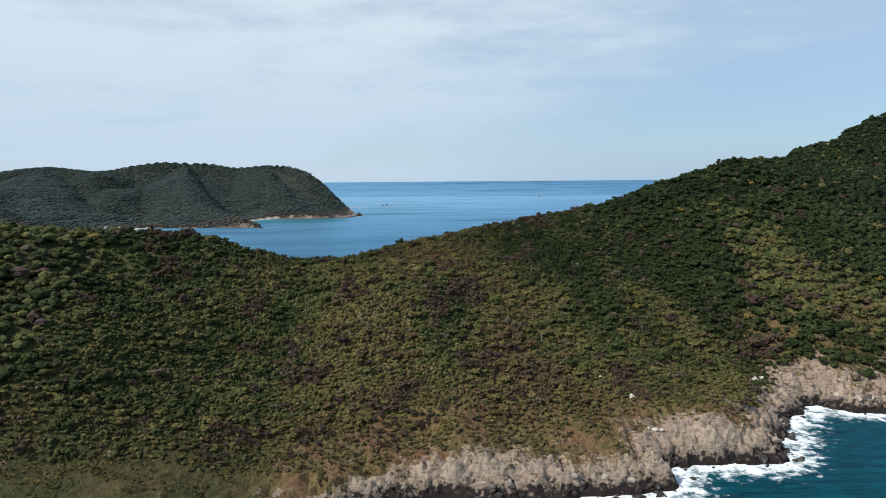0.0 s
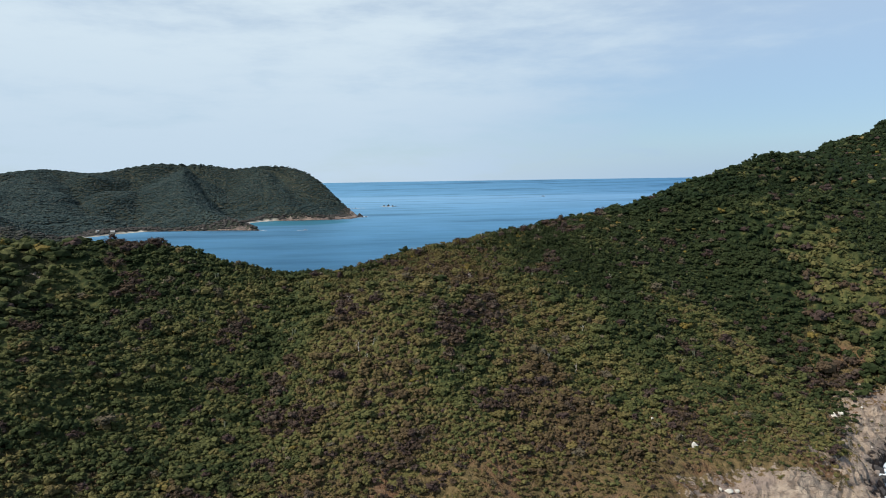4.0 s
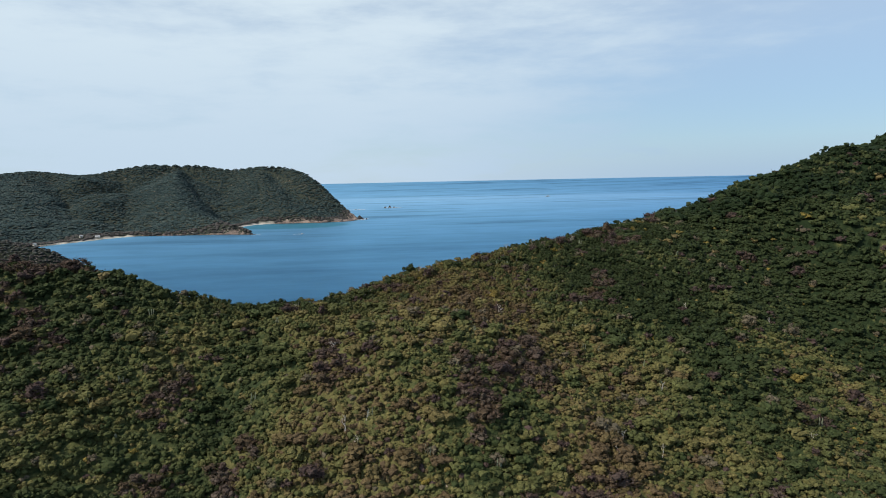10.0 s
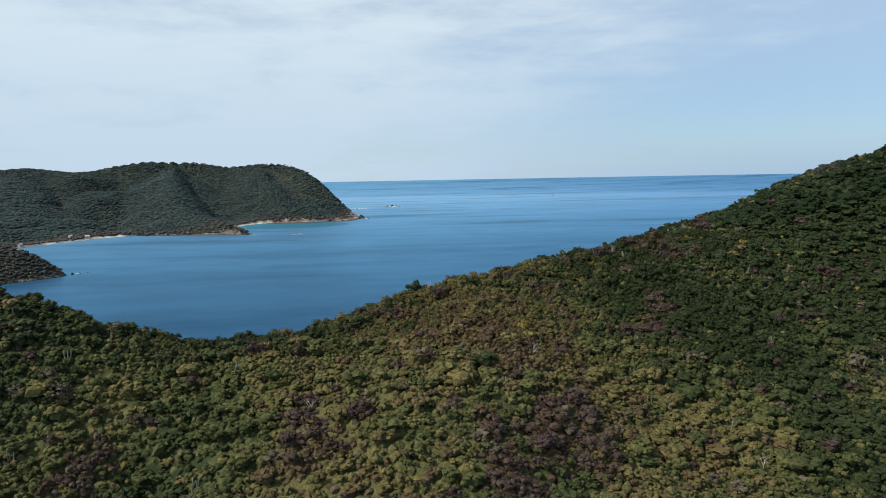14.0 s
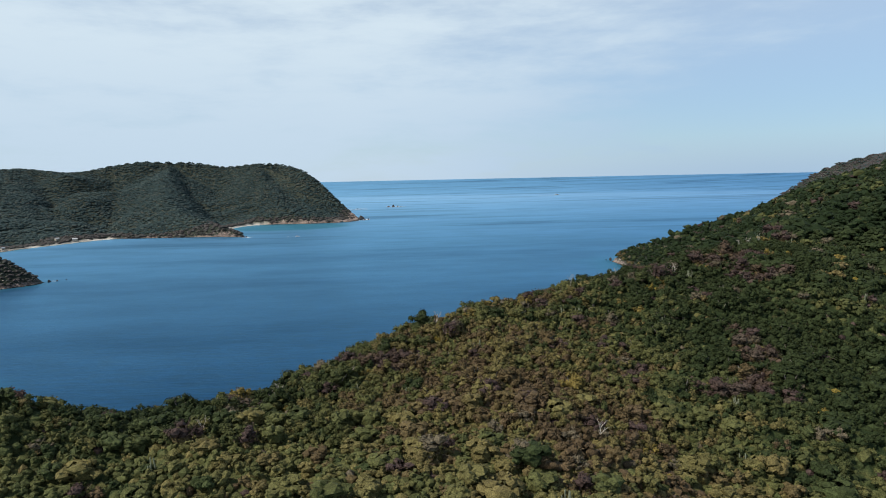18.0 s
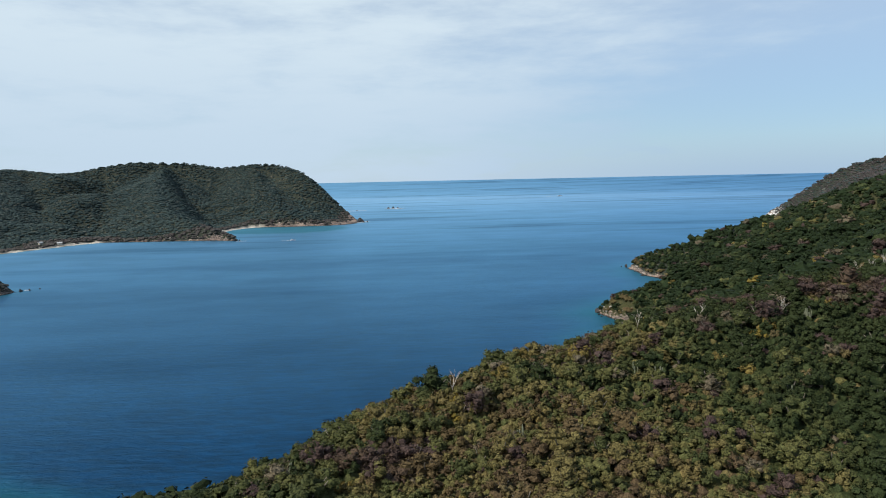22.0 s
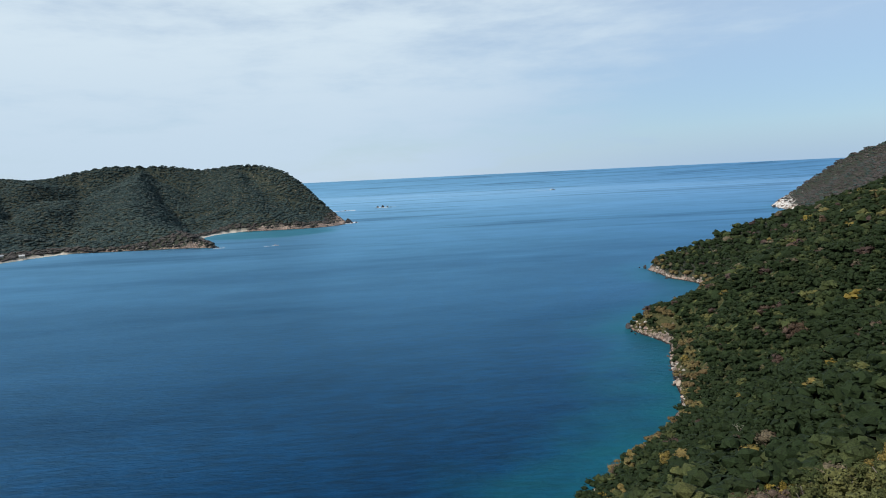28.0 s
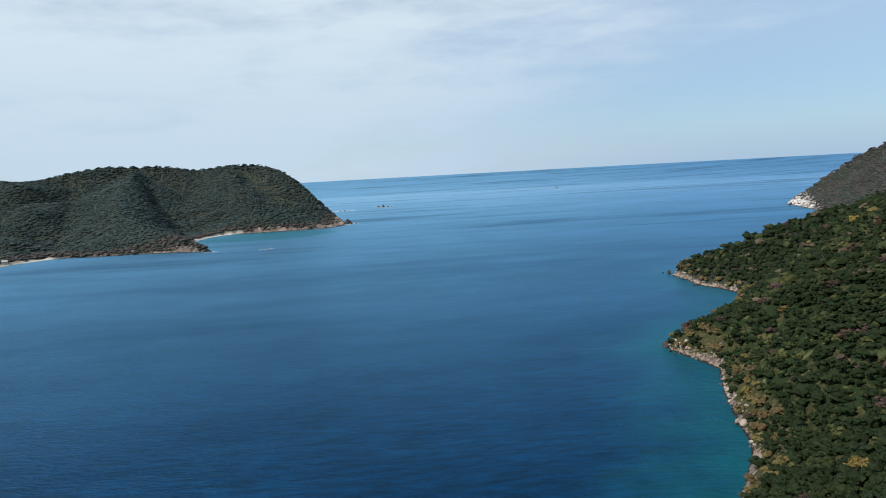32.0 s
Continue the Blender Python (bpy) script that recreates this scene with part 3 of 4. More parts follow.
def scatter(name, x, y, z, radius, hue, kinds, label, category, tall=1.0, material=LEAVES):
    """Many plants as one mesh."""
    which, turn = RNG.randint(len(kinds), size=len(x)), RNG.uniform(0, 2 * np.pi, len(x))
    squash = RNG.uniform(0.8, 1.2, (2, len(x)))
    all_p, all_f, all_h, base = [], [], [], 0
    for k, (p, f) in enumerate(kinds):
        i = np.flatnonzero(which == k)
        if not len(i):
            continue
        c, s = np.cos(turn[i])[:, None], np.sin(turn[i])[:, None]
        px, py = p[:, 0] * squash[0][i][:, None], p[:, 1] * squash[1][i][:, None]
        r = radius[i][:, None]
        q = np.stack([x[i][:, None] + r * (c * px - s * py), y[i][:, None] + r * (s * px + c * py), z[i][:, None] + r * tall * p[:, 2]], 2)
        all_p.append(q.reshape(-1, 3))
        all_f.append((f[None] + base + len(p) * np.arange(len(i))[:, None, None]).reshape(-1, 3))
        all_h.append(np.repeat(hue[i], len(p)))
        base += len(p) * len(i)
    return tagged(sheet(name, np.vstack(all_p), np.vstack(all_f), {"hue": np.concatenate(all_h)}, material), label, category, kind="stuff")


def jittered(x0, x1, y0, y1, gap, loose=0.42):
    gx, gy = np.meshgrid(np.arange(x0, x1, gap), np.arange(y0, y1, gap * 0.87))
    gx = gx + 0.5 * gap * (np.arange(gx.shape[0]) % 2)[:, None]
    gx, gy = gx.ravel(), gy.ravel()
    return gx + RNG.uniform(-loose, loose, len(gx)) * gap, gy + RNG.uniform(-loose, loose, len(gy)) * gap


def in_sight(x, y):
    """The wedge of land along the flight."""
    return (x < 0.80 * y + 20) & (x > -0.62 * y - 25)


def tints(x, y, d):
    """Leaf hue over the plan, dark green 0 to yellow 1: by dryness and kind, and lowered over some areas."""
    spur = 22 + 0.55 * (350 - y)
    dry = np.exp(-(((x - spur) / 27) ** 2)) * ((y > 215) & (y < 335))
    h = 0.45 + 0.30 * (fractal(x, y, 70, 21, 3) - 0.5) + 0.42 * (fractal(x, y, 13, 23, 2) - 0.5) + 0.03 * dry + 0.03 * np.exp(-(((x - 22) / 38) ** 2)) * np.clip((300 - y) / 30, 0, 1)
    lush = np.maximum(np.clip((y - 345) / 60, 0, 1), 0.62 * np.clip((x - spur + 20) / 75, 0, 1) * (y > 200))
    lush = np.maximum(lush, np.clip((-25 - x) / 60, 0, 0.25) + 0.35 * np.clip((-2 - x) / 25, 0, 1) * np.clip((y - 275) / 20, 0, 1))
    h = h - 0.20 * np.clip((-1 - x) / 12, 0, 1) * np.clip((x + 75) / 25, 0, 1) * np.clip((y - 284) / 16, 0, 1) * (y < 380)
    # lower hue across the right flank of the brow
    h = h - 0.10 * np.clip((x - 28) / 20, 0, 1) * np.clip((110 - x) / 25, 0, 1) * np.clip((y - 275) / 25, 0, 1) * (y < 380) 
    h = h + 0.07 * south_side(x, y) - 0.06 * np.clip((y - 380) / 20, 0, 1) * (y < 900) - 0.33 * lush
    h = h + np.clip((y - 372) / 15, 0, 1) * (y < 900) * (RNG.normal(0, 0.12, len(x)) - 0.02)
    # lower hue along gullies, higher along spurs
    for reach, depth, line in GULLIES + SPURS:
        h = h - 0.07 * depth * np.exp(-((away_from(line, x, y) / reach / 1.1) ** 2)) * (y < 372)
    h = h - 0.18 * (y > 372) * (y < 900) - 0.08 * np.clip((x - 38) / 15, 0, 1) * np.clip((125 - x) / 25, 0, 1) * np.clip((y - 275) / 15, 0, 1) * (y < 385)
    h = h - 0.12 * np.clip((-15 - x) / 20, 0, 1) * (y > 200) * (y < 300) - 0.06 * np.clip((y - 228) / 10, 0, 1) * np.clip((300 - y) / 15, 0, 1)
    brow = np.clip((y - 284) / 12, 0, 1) * np.clip((366 - y) / 12, 0, 1) * np.clip((62 - x) / 20, 0, 1) * np.clip((x + 12) / 15, 0, 1)
    h = h + brow * np.where(RNG.rand(len(x)) < 0.40, 0.17, -0.08)
    h = h - 0.14 * np.clip((x - 50) / 20, 0, 1) * (y > 288) * (y < 372)
    h = h - 0.07 * np.clip((x - 40) / 15, 0, 1) * np.clip((y - 290) / 15, 0, 1) * (y < 400) - 0.03 * np.clip((x - 120) / 20, 0, 1) * (y < 372)
    h = h + 0.12 * np.clip((230 - y) / 25, 0, 1) * np.clip((x + 60) / 30, 0, 1) * np.clip((80 - x) / 30, 0, 1)
    h = np.clip(h + RNG.normal(0, 0.13, len(x)), np.where(y < 372, 0.10, 0.0), 0.72)
    brown = fractal(x, y, 16, 27, 2) > 0.735 + 0.03 * lush + 0.07 * (y > 372)
    h = np.where(brown & (RNG.rand(len(x)) < 0.7), RNG.uniform(0.74, 0.84, len(x)), h)
    lot = RNG.rand(len(x))
    h = np.where(lot < 0.020, 0.80, h)
    h = np.where((d < 9) & (y > 440) & (y < 900) & (RNG.rand(len(x)) < 0.45), RNG.uniform(0.60, 0.69, len(x)), h)
    h = np.where((lot > 0.030) & (lot < 0.045), 0.88, h)
    return np.where((lot > 0.045) & (lot < 0.054 + 0.022 * ((y > 325) & (y < 480) & (x < 130))), RNG.uniform(0.92, 1.0, len(x)), h)


RX, RY = np.arange(-1300, 1301, 8.0), np.arange(100, 2101, 8.0)
RELIEF = land(*(g.ravel() for g in np.meshgrid(RX, RY)))[0].reshape(len(RY), len(RX))


def relief(x, y):
    """The ground's height from a coarse raster."""
    u, v = np.clip((x + 1300) / 8, 0, len(RX) - 1.01), np.clip((y - 100) / 8, 0, len(RY) - 1.01)
    i, j = u.astype(int), v.astype(int)
    a, b = u - i, v - j
    return (RELIEF[j, i] * (1 - a) + RELIEF[j, i + 1] * a) * (1 - b) + (RELIEF[j + 1, i] * (1 - a) + RELIEF[j + 1, i + 1] * a) * b


def facing_flight(x, y, z):
    """Whether a plant can be seen from the straight line along which one flies over the saddle."""
    seen = np.zeros(len(x), bool)
    for eye_y in range(0, 360, 35):
        clear = y > eye_y + 20
        for k in np.linspace(0.15, 0.94, 28):
            clear &= 83 + (z + 9 - 83) * k > relief(x * k, eye_y + (y - eye_y) * k)
        seen |= clear
    return seen


HIDDEN = []
HOMES = ((-483, 1189), (-462, 1197), (-503, 1092))


def plant_zone(zone, gap, big_share, sizes):
    x0, x1, y0, y1 = zone
    x, y = jittered(x0, x1, y0, y1, gap, 0.42 if gap < 5 else 0.9)
    ok = in_sight(x, y) | ((y < 480) & (x > -330))
    for hx, hy in HOMES:
        ok &= np.hypot(x - hx, (y - hy + 4) * 0.7) > 5.5
    x, y = x[ok], y[ok]
    _, _, z, values = ground_height(x, y)
    d = coast_distance(x, y)
    south = south_side(x, y)
    open_ground = np.clip((d - 6) / 62, 0, 1) + 0.6 * np.clip((5 - x) / 30, 0, 1)
    thin = np.where(south > 0.5, np.clip(3.0 * open_ground + 1.6 * (fractal(x, y, 15, 31, 3) - 0.47) + 1.5 * np.clip((x - 95) / 25, 0, 1), 0, 1), 1.0)
    ok = (d > np.where(south > 0.5, np.where(x < -8, 3, 9), 0.4 + 2.4 * fractal(x, y, 22, 36, 2) ** 2)) & (values["sand"] < 0.05) & (RNG.rand(len(x)) < thin) & (values["bare"] < RNG.uniform(0.15, 0.9, len(x)))
    x, y, z, d, south = x[ok], y[ok], z[ok], d[ok], south[ok]
    radius = RNG.uniform(*sizes, len(x)) * np.where((south > 0.5) & (x < 110), np.clip(0.45 + d / 110, 0.45, 1.0), 1.0)
    big = (RNG.rand(len(x)) < big_share * (0.5 + fractal(x, y, 30, 33, 2))) & (d > 25)
    seen = facing_flight(x, y, z) & in_sight(x, y)
    some = ~seen & (RNG.rand(len(x)) < 0.24)
    HIDDEN.append((x[some], y[some], z[some] - 0.3 * radius[some], radius[some] * 1.5))
    x, y, z, d, radius, big = x[seen], y[seen], z[seen], d[seen], radius[seen], big[seen]
    radius = np.where(big, radius * RNG.uniform(1.2, 1.75, len(x)), radius)
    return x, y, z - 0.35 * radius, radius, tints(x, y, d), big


# the brow of the ridge that the flight crosses, then the slopes round it, then the far hills
x, y, z, radius, hue, big = plant_zone((-110, 150, 178, 372), 2.3, 0.17, (1.15, 1.75))
brow = (x > -45) & (x < 75) & (y > 300) & (y < 366) & (radius > 1.3)
chosen = np.flatnonzero(brow)
chosen = chosen[np.argsort(-radius[chosen], kind="stable")][:290]
TREES = [(x[i], y[i], z[i], radius[i], hue[i]) for i in chosen]
rest = np.ones(len(x), bool)
rest[chosen] = False
bare_ones = rest & (hue > 0.735) & (hue < 0.9)
close = (x > -75) & (x < 110) & (y > 235)
closest = close & (x > -55) & (x < 95) & (y > 284)
small, large, brow_shrubs = rest & ~big & ~bare_ones & close & ~closest, rest & big & ~bare_ones, rest & ~big & ~bare_ones & closest
lower = rest & ~big & ~bare_ones & ~close
scatter("shrubs", x[lower], y[lower], z[lower], radius[lower], hue[lower], MID, "olive and brown dry-forest shrubs on the lower slope", "shrubs")
scatter("shrubs", x[small], y[small], z[small], radius[small], hue[small], NEAR, "dense olive green dry-forest shrubs covering the ridge", "shrubs")
scatter("shrubs", x[brow_shrubs], y[brow_shrubs], z[brow_shrubs], radius[brow_shrubs], hue[brow_shrubs], CLOSE,
        "dense green and straw-coloured shrubs on the ridge brow", "shrubs", 1.1)
scatter("forest", x[large], y[large], z[large], radius[large], hue[large], BIG, "rounded green and olive trees standing among shrubs", "trees")
scatter("bare_shrubs", x[bare_ones], y[bare_ones], z[bare_ones], radius[bare_ones] * 1.25, hue[bare_ones], TWIGS,
        "leafless purple-brown shrubs scattered over the ridge", "shrubs")

scatter("shrubs", x[bare_ones], y[bare_ones], z[bare_ones], radius[bare_ones] * 0.7, hue[bare_ones] * 0 + 0.66, LIGHT,
        "low olive undergrowth between bare shrubs", "shrubs")

x, y, z, radius, hue, big = plant_zone((-60, 190, 372, 640), 3.7, 0.34, (1.6, 2.9))
bare_ones = (hue > 0.735) & (hue < 0.9)
scatter("forest", x, y, z, np.where(bare_ones, 0.85, 1.0) * radius, np.where(bare_ones, 0.78, hue), MEDIUM,
        "dark green dry forest falling to the bay", "trees")
scatter("bare_shrubs", x[bare_ones], y[bare_ones], z[bare_ones], radius[bare_ones], hue[bare_ones], TWIGS,
        "leafless grey-brown trees among green forest", "shrubs")

groups = []
for zone in ((-330, -110, 120, 480), (150, 560, 150, 372), (190, 620, 372, 640)):
    groups.append(plant_zone(zone, 4.1, 0.10, (2.2, 3.2)))
x, y, z, radius, hue, big = (np.concatenate(some) for some in zip(*groups))
beside = (x > 140) & (x < 235) & (y > 290) & (y < 560) | (x > 140) & (x < 200) & (y > 225) & (y < 291)
scatter("forest", x[beside], y[beside], z[beside], radius[beside], hue[beside], NEAR, "green scrub forest climbing the shoulder of the hill", "trees")
x, y, z, radius, hue = (v[~beside] for v in (x, y, z, radius, hue))
scatter("forest", x, y, z, radius, hue, LIGHT, "olive green scrub forest on the steep flanks of the hills", "trees")
x, y, z, radius, hue, big = plant_zone((100, 700, 640, 900), 4.8, 0.2, (2.5, 3.5))
scatter("forest", x, y, z, radius, hue, LIGHT, "dark green forest on the rocky cape by the bay", "trees")
groups = []
for zone, gap, sizes in (((-1250, -60, 1180, 2060), 5.2, (2.9, 3.9)), ((-640, -290, 690, 900), 3.2, (1.5, 2.3)), ((-640, -330, 480, 690), 5.5, (2.6, 3.6)),
                         ((-700, -400, 900, 1180), 5.0, (2.4, 3.5)), ((380, 1250, 900, 1560), 4.9, (2.2, 3.2))):
    groups.append(plant_zone(zone, gap, 0.02, sizes))
x, y, z, radius, hue, big = (np.concatenate(some) for some in zip(*groups))
near_rock = (x < 300) & (coast_distance(x, y) < 60 * fractal(x, y, 90, 37, 3) - 8)
cape = (y < 900) & (x < 300)
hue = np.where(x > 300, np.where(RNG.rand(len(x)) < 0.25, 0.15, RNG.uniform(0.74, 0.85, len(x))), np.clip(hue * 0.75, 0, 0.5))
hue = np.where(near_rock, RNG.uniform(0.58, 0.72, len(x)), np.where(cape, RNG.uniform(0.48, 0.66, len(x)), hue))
scatter("forest", x, y, z, radius, hue, FAR, "distant grey-green forest covering the headland", "trees", material=HAZED_LEAVES)

x, y, z, radius = (np.concatenate(some) for some in zip(*HIDDEN))
scatter("forest", x, y, z, radius, np.full(len(x), 0.25), FAR, "green scrub forest on the far flanks of the hills", "trees")



# ---- the low thicket that fills the ground between shrubs and trees ----
def thicket(name, xs, ys, low, deep, shade, label):
    """An unbroken, lumpy cover of low leaves over the ground, thinning to nothing on open grass and rock; shade darkens
    its hue.
    """
    gx, gy = (v.ravel() for v in np.meshgrid(xs, ys))
    step = xs[1] - xs[0]
    gx, gy = gx + RNG.uniform(-0.3, 0.3, len(gx)) * step, gy + RNG.uniform(-0.3, 0.3, len(gy)) * step
    _, _, z, values = ground_height(gx, gy)
    d = coast_distance(gx, gy)
    lumps = 0.6 * fractal(gx, gy, 3.4, 81, 2) + 0.4 * RNG.rand(len(gx))
    cover = np.where(south_side(gx, gy) > 0.5, np.clip((d - 24) / 30 + 1.8 * (fractal(gx, gy, 17, 83, 3) - 0.5), 0, 1), np.clip((d - 5) / 5, 0, 1))
    cover = cover * (values["bare"] < 0.5) * (values["sand"] < 0.05)
    z = z - 0.5 + cover * (0.5 + low + deep * lumps)
    nx, ny = len(xs), len(ys)
    i = (np.arange(ny - 1)[:, None] * nx + np.arange(nx - 1)[None]).ravel()
    quads = np.stack([i, i + 1, i + nx + 1, i + nx], 1)
    sight = in_sight(gx, gy)[quads].all(1) & (cover[quads].max(1) > 0.3)
    sight &= facing_flight(gx[quads[:, 0]], gy[quads[:, 0]], z[quads[:, 0]] - 4)
    quads = quads[sight]
    used = np.unique(quads)
    turn = np.zeros(len(gx), int)
    turn[used] = np.arange(len(used))
    # shade between the plants is painted in here as a lower hue
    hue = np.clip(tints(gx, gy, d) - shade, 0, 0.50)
    return tagged(sheet(name, np.stack([gx, gy, z], 1)[used], turn[quads], {"hue": hue[used]}, LEAVES), label, "undergrowth", kind="stuff")


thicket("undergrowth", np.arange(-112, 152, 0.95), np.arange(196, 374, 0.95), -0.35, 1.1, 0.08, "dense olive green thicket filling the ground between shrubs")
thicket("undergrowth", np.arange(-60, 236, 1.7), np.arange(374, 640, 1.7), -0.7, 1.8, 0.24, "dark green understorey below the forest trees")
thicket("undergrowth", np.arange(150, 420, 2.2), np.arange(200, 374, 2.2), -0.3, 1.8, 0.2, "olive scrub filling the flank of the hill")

x, y, z, radius, hue, big = plant_zone((-95, 130, 205, 366), 1.5, 0.0, (0.6, 0.98))
scatter("low_shrubs", x, y, z + 0.25 * radius, radius, hue, LOW, "small rounded olive and straw-coloured shrubs between taller ones", "shrubs")

# low dry bushes on the open slope over the surf
x, y = jittered(-110, 260, 150, 300, 1.15)
z, d = land(x, y)
ok = (d > 5) & (d < 75) & (np.hypot(x - 77, (y - 203) / 3) > 3.2) & (south_side(x, y) > 0.5) & (RNG.rand(len(x)) < 0.62 * np.clip((2.4 * (fractal(x, y, 9, 41, 3) - 0.22) + 0.5 * np.clip((5 - x) / 20, 0, 1)) * np.clip((d - 6) / 20, 0.06, 1), 0, 1))
x, y, z, d = x[ok], y[ok], z[ok], d[ok]
scatter("dry_bushes", x, y, z - 0.15, RNG.uniform(0.45, 1.0, len(x)), np.clip(0.60 + 0.34 * (fractal(x, y, 12, 43, 2) - 0.5) + RNG.normal(0, 0.08, len(x)), 0.3, 0.74),
        TUFT, "low dry bushes and grass tufts on a bare slope", "bushes")


# ---- single trees on the brow ----
def limb(rings, sides=5):
    """A tapered branch through (place, radius) rings, as lists of places and faces."""
    places, faces = [], []
    for k, (centre, r) in enumerate(rings):
        ahead = (Vector(rings[min(k + 1, len(rings) - 1)][0]) - Vector(rings[max(k - 1, 0)][0])).normalized()
        side = ahead.orthogonal().normalized()
        other = ahead.cross(side)
        for s in range(sides):
            a = 2 * math.pi * s / sides
            places.append(Vector(centre) + (side * math.cos(a) + other * math.sin(a)) * r)
        if k:
            for s in range(sides):
                a, b = (k - 1) * sides + s, (k - 1) * sides + (s + 1) % sides
                faces.append((a, b, b + sides, a + sides))
    faces.append(tuple(range((len(rings) - 1) * sides, len(rings) * sides)))
    return places, faces


def joined(name, pieces, material):
    places, faces = [], []
    for p, f in pieces:
        faces += [tuple(i + len(places) for i in face) for face in f]
        places += p
    mesh = bpy.data.meshes.new(name)
    mesh.from_pydata(places, [], faces)
    mesh.materials.append(material)
    return mesh


def stem(seed):
    """A short forked trunk for a crown of radius 1."""
    rng = random.Random(seed)
    top = Vector((rng.uniform(-0.1, 0.1), rng.uniform(-0.1, 0.1), 0.55))
    pieces = [limb([((0, 0, -0.35), 0.11), ((0.02, 0, 0.2), 0.085), (top, 0.07)])]
    for k in range(4):
        a = 1.57 * k + rng.uniform(-0.4, 0.4)
        reach = rng.uniform(0.35, 0.6)
        out = Vector((math.cos(a) * reach, math.sin(a) * reach, rng.uniform(1.0, 1.35)))
        pieces.append(limb([(top, 0.055), ((top + out) / 2 + Vector((0, 0, -0.06)), 0.04), (out, 0.018)], 4))
    return joined("trunk", pieces, BARK)


def crown_mesh(kind, hue):
    p, f = kind
    ob = sheet("crown", p, f, {"hue": np.full(len(p), hue)}, LEAVES)
    mesh = ob.data
    bpy.data.objects.remove(ob)
    return mesh


STEMS = [stem(k) for k in range(5)]
LOOKS = [(0.10, "dense dark green tree on the ridge brow", "tree"), (0.27, "rounded mid-green tree among dry shrubs", "tree"),
         (0.42, "olive green tree with a lumpy crown", "tree"), (0.58, "dull yellow-green tree thinning with drought", "tree"),
         (0.69, "brown-leaved drought-stricken tree on the brow", "tree"), (0.80, "leafless purple-brown shrub with fine twigs", "shrub"),
         (0.88, "pale grey leafless shrub on the crest", "shrub"), (0.97, "tree with bright yellow foliage on the crest", "tree")]
CROWNS = [[crown_mesh((TWIGS if 0.75 < tint < 0.9 else RICH)[k], tint) for k in range(4)] for tint, _, _ in LOOKS]
for tx, ty, tz, tr, th in TREES:
    look_index = min(range(len(LOOKS)), key=lambda k: abs(LOOKS[k][0] - th))
    tint, words, kind_name = LOOKS[look_index]
    tree = new(kind_name)
    tree.location, tree.rotation_euler, tree.scale = (tx, ty, tz), (0, 0, random.uniform(0, 6.28)), [tr * 1.05] * 3
    tagged(tree, words, kind_name, "trees on the ridge brow")
    part("trunk", random.choice(STEMS), tree)
    part("crown", random.choice(CROWNS[look_index]), tree)


# single trees that stand out along the crest
STANDING = ((19, 351, 7, 2.2), (22, 353, 3, 2.4), (20, 356, 1, 2.0), (47, 366, 7, 2.4), (44, 365, 7, 1.9), (40, 366, 6, 2.0), (27, 343, 5, 2.6), (30, 339, 5, 2.3),
            (9, 331, 5, 2.6), (11, 333, 6, 2.2), (0, 329, 1, 2.3), (-3, 326, 0, 2.4), (15, 341, 7, 1.8), (24, 351, 6, 2.2), (57, 346, 5, 3.0), (60, 348, 5, 2.4),
            (8, 341, 4, 2.2), (4.6, 341, 0, 3.6), (82, 390, 5, 2.6), (74, 376, 4, 2.6), (13, 299, 5, 2.4), (18, 295, 5, 2.2), (-35, 306, 7, 2.8), (-38, 304, 7, 2.3), (-26, 307, 7, 2.5), (-29, 309, 3, 2.2), (-49, 306, 7, 2.2), (-14, 318, 6, 2.3), (-10, 322, 5, 2.2),
            (-20, 304, 0, 2.4), (-27, 300, 1, 2.3), (2, 308, 0, 2.2), (54, 438, 7, 3.0), (90, 476, 7, 2.6), (144, 593, 7, 2.4), (119, 483, 7, 2.6))
for tx, ty, look_index, tr in STANDING:
    tint, words, kind_name = LOOKS[look_index]
    tree = new(kind_name)
    tz = float(land(np.array([float(tx)]), np.array([float(ty)]))[0][0])
    tree.location, tree.rotation_euler, tree.scale = (tx, ty, tz - 0.15 * tr), (0, 0, random.uniform(0, 6.28)), [tr] * 3
    tagged(tree, words, kind_name, "trees on the ridge brow")
    part("trunk", random.choice(STEMS), tree)
    part("crown", random.choice(CROWNS[look_index]), tree)


def on_ground(x, y):
    z, _ = land(np.array([float(x)]), np.array([float(y)]))
    return float(z[0])


def snag(seed, height):
    """A dead tree: a leaning trunk that forks twice into bare branches."""
    rng = random.Random(seed)
    pieces = []

    def grow(base, way, length, r, depth):
        bend = base + way * length * 0.5 + Vector((rng.uniform(-1, 1), rng.uniform(-1, 1), 0)) * length * 0.07
        end = base + way * length
        pieces.append(limb([(base, r), (bend, r * 0.8), (end, r * 0.55)], 5 if depth == 0 else 4))
        if depth < 3:
            for _ in range(3 if depth < 2 else 2):
                turned = (way + Vector((rng.uniform(-1, 1), rng.uniform(-1, 1), rng.uniform(-0.1, 0.6))) * 0.75).normalized()
                grow(end, turned, length * rng.uniform(0.5, 0.75), r * 0.5, depth + 1)

    grow(Vector((0, 0, -0.4)), Vector((rng.uniform(-0.2, 0.2), rng.uniform(-0.2, 0.2), 1)).normalized(), height * 0.48, 0.14, 0)
    return joined("dead_tree", pieces, BLEACHED)


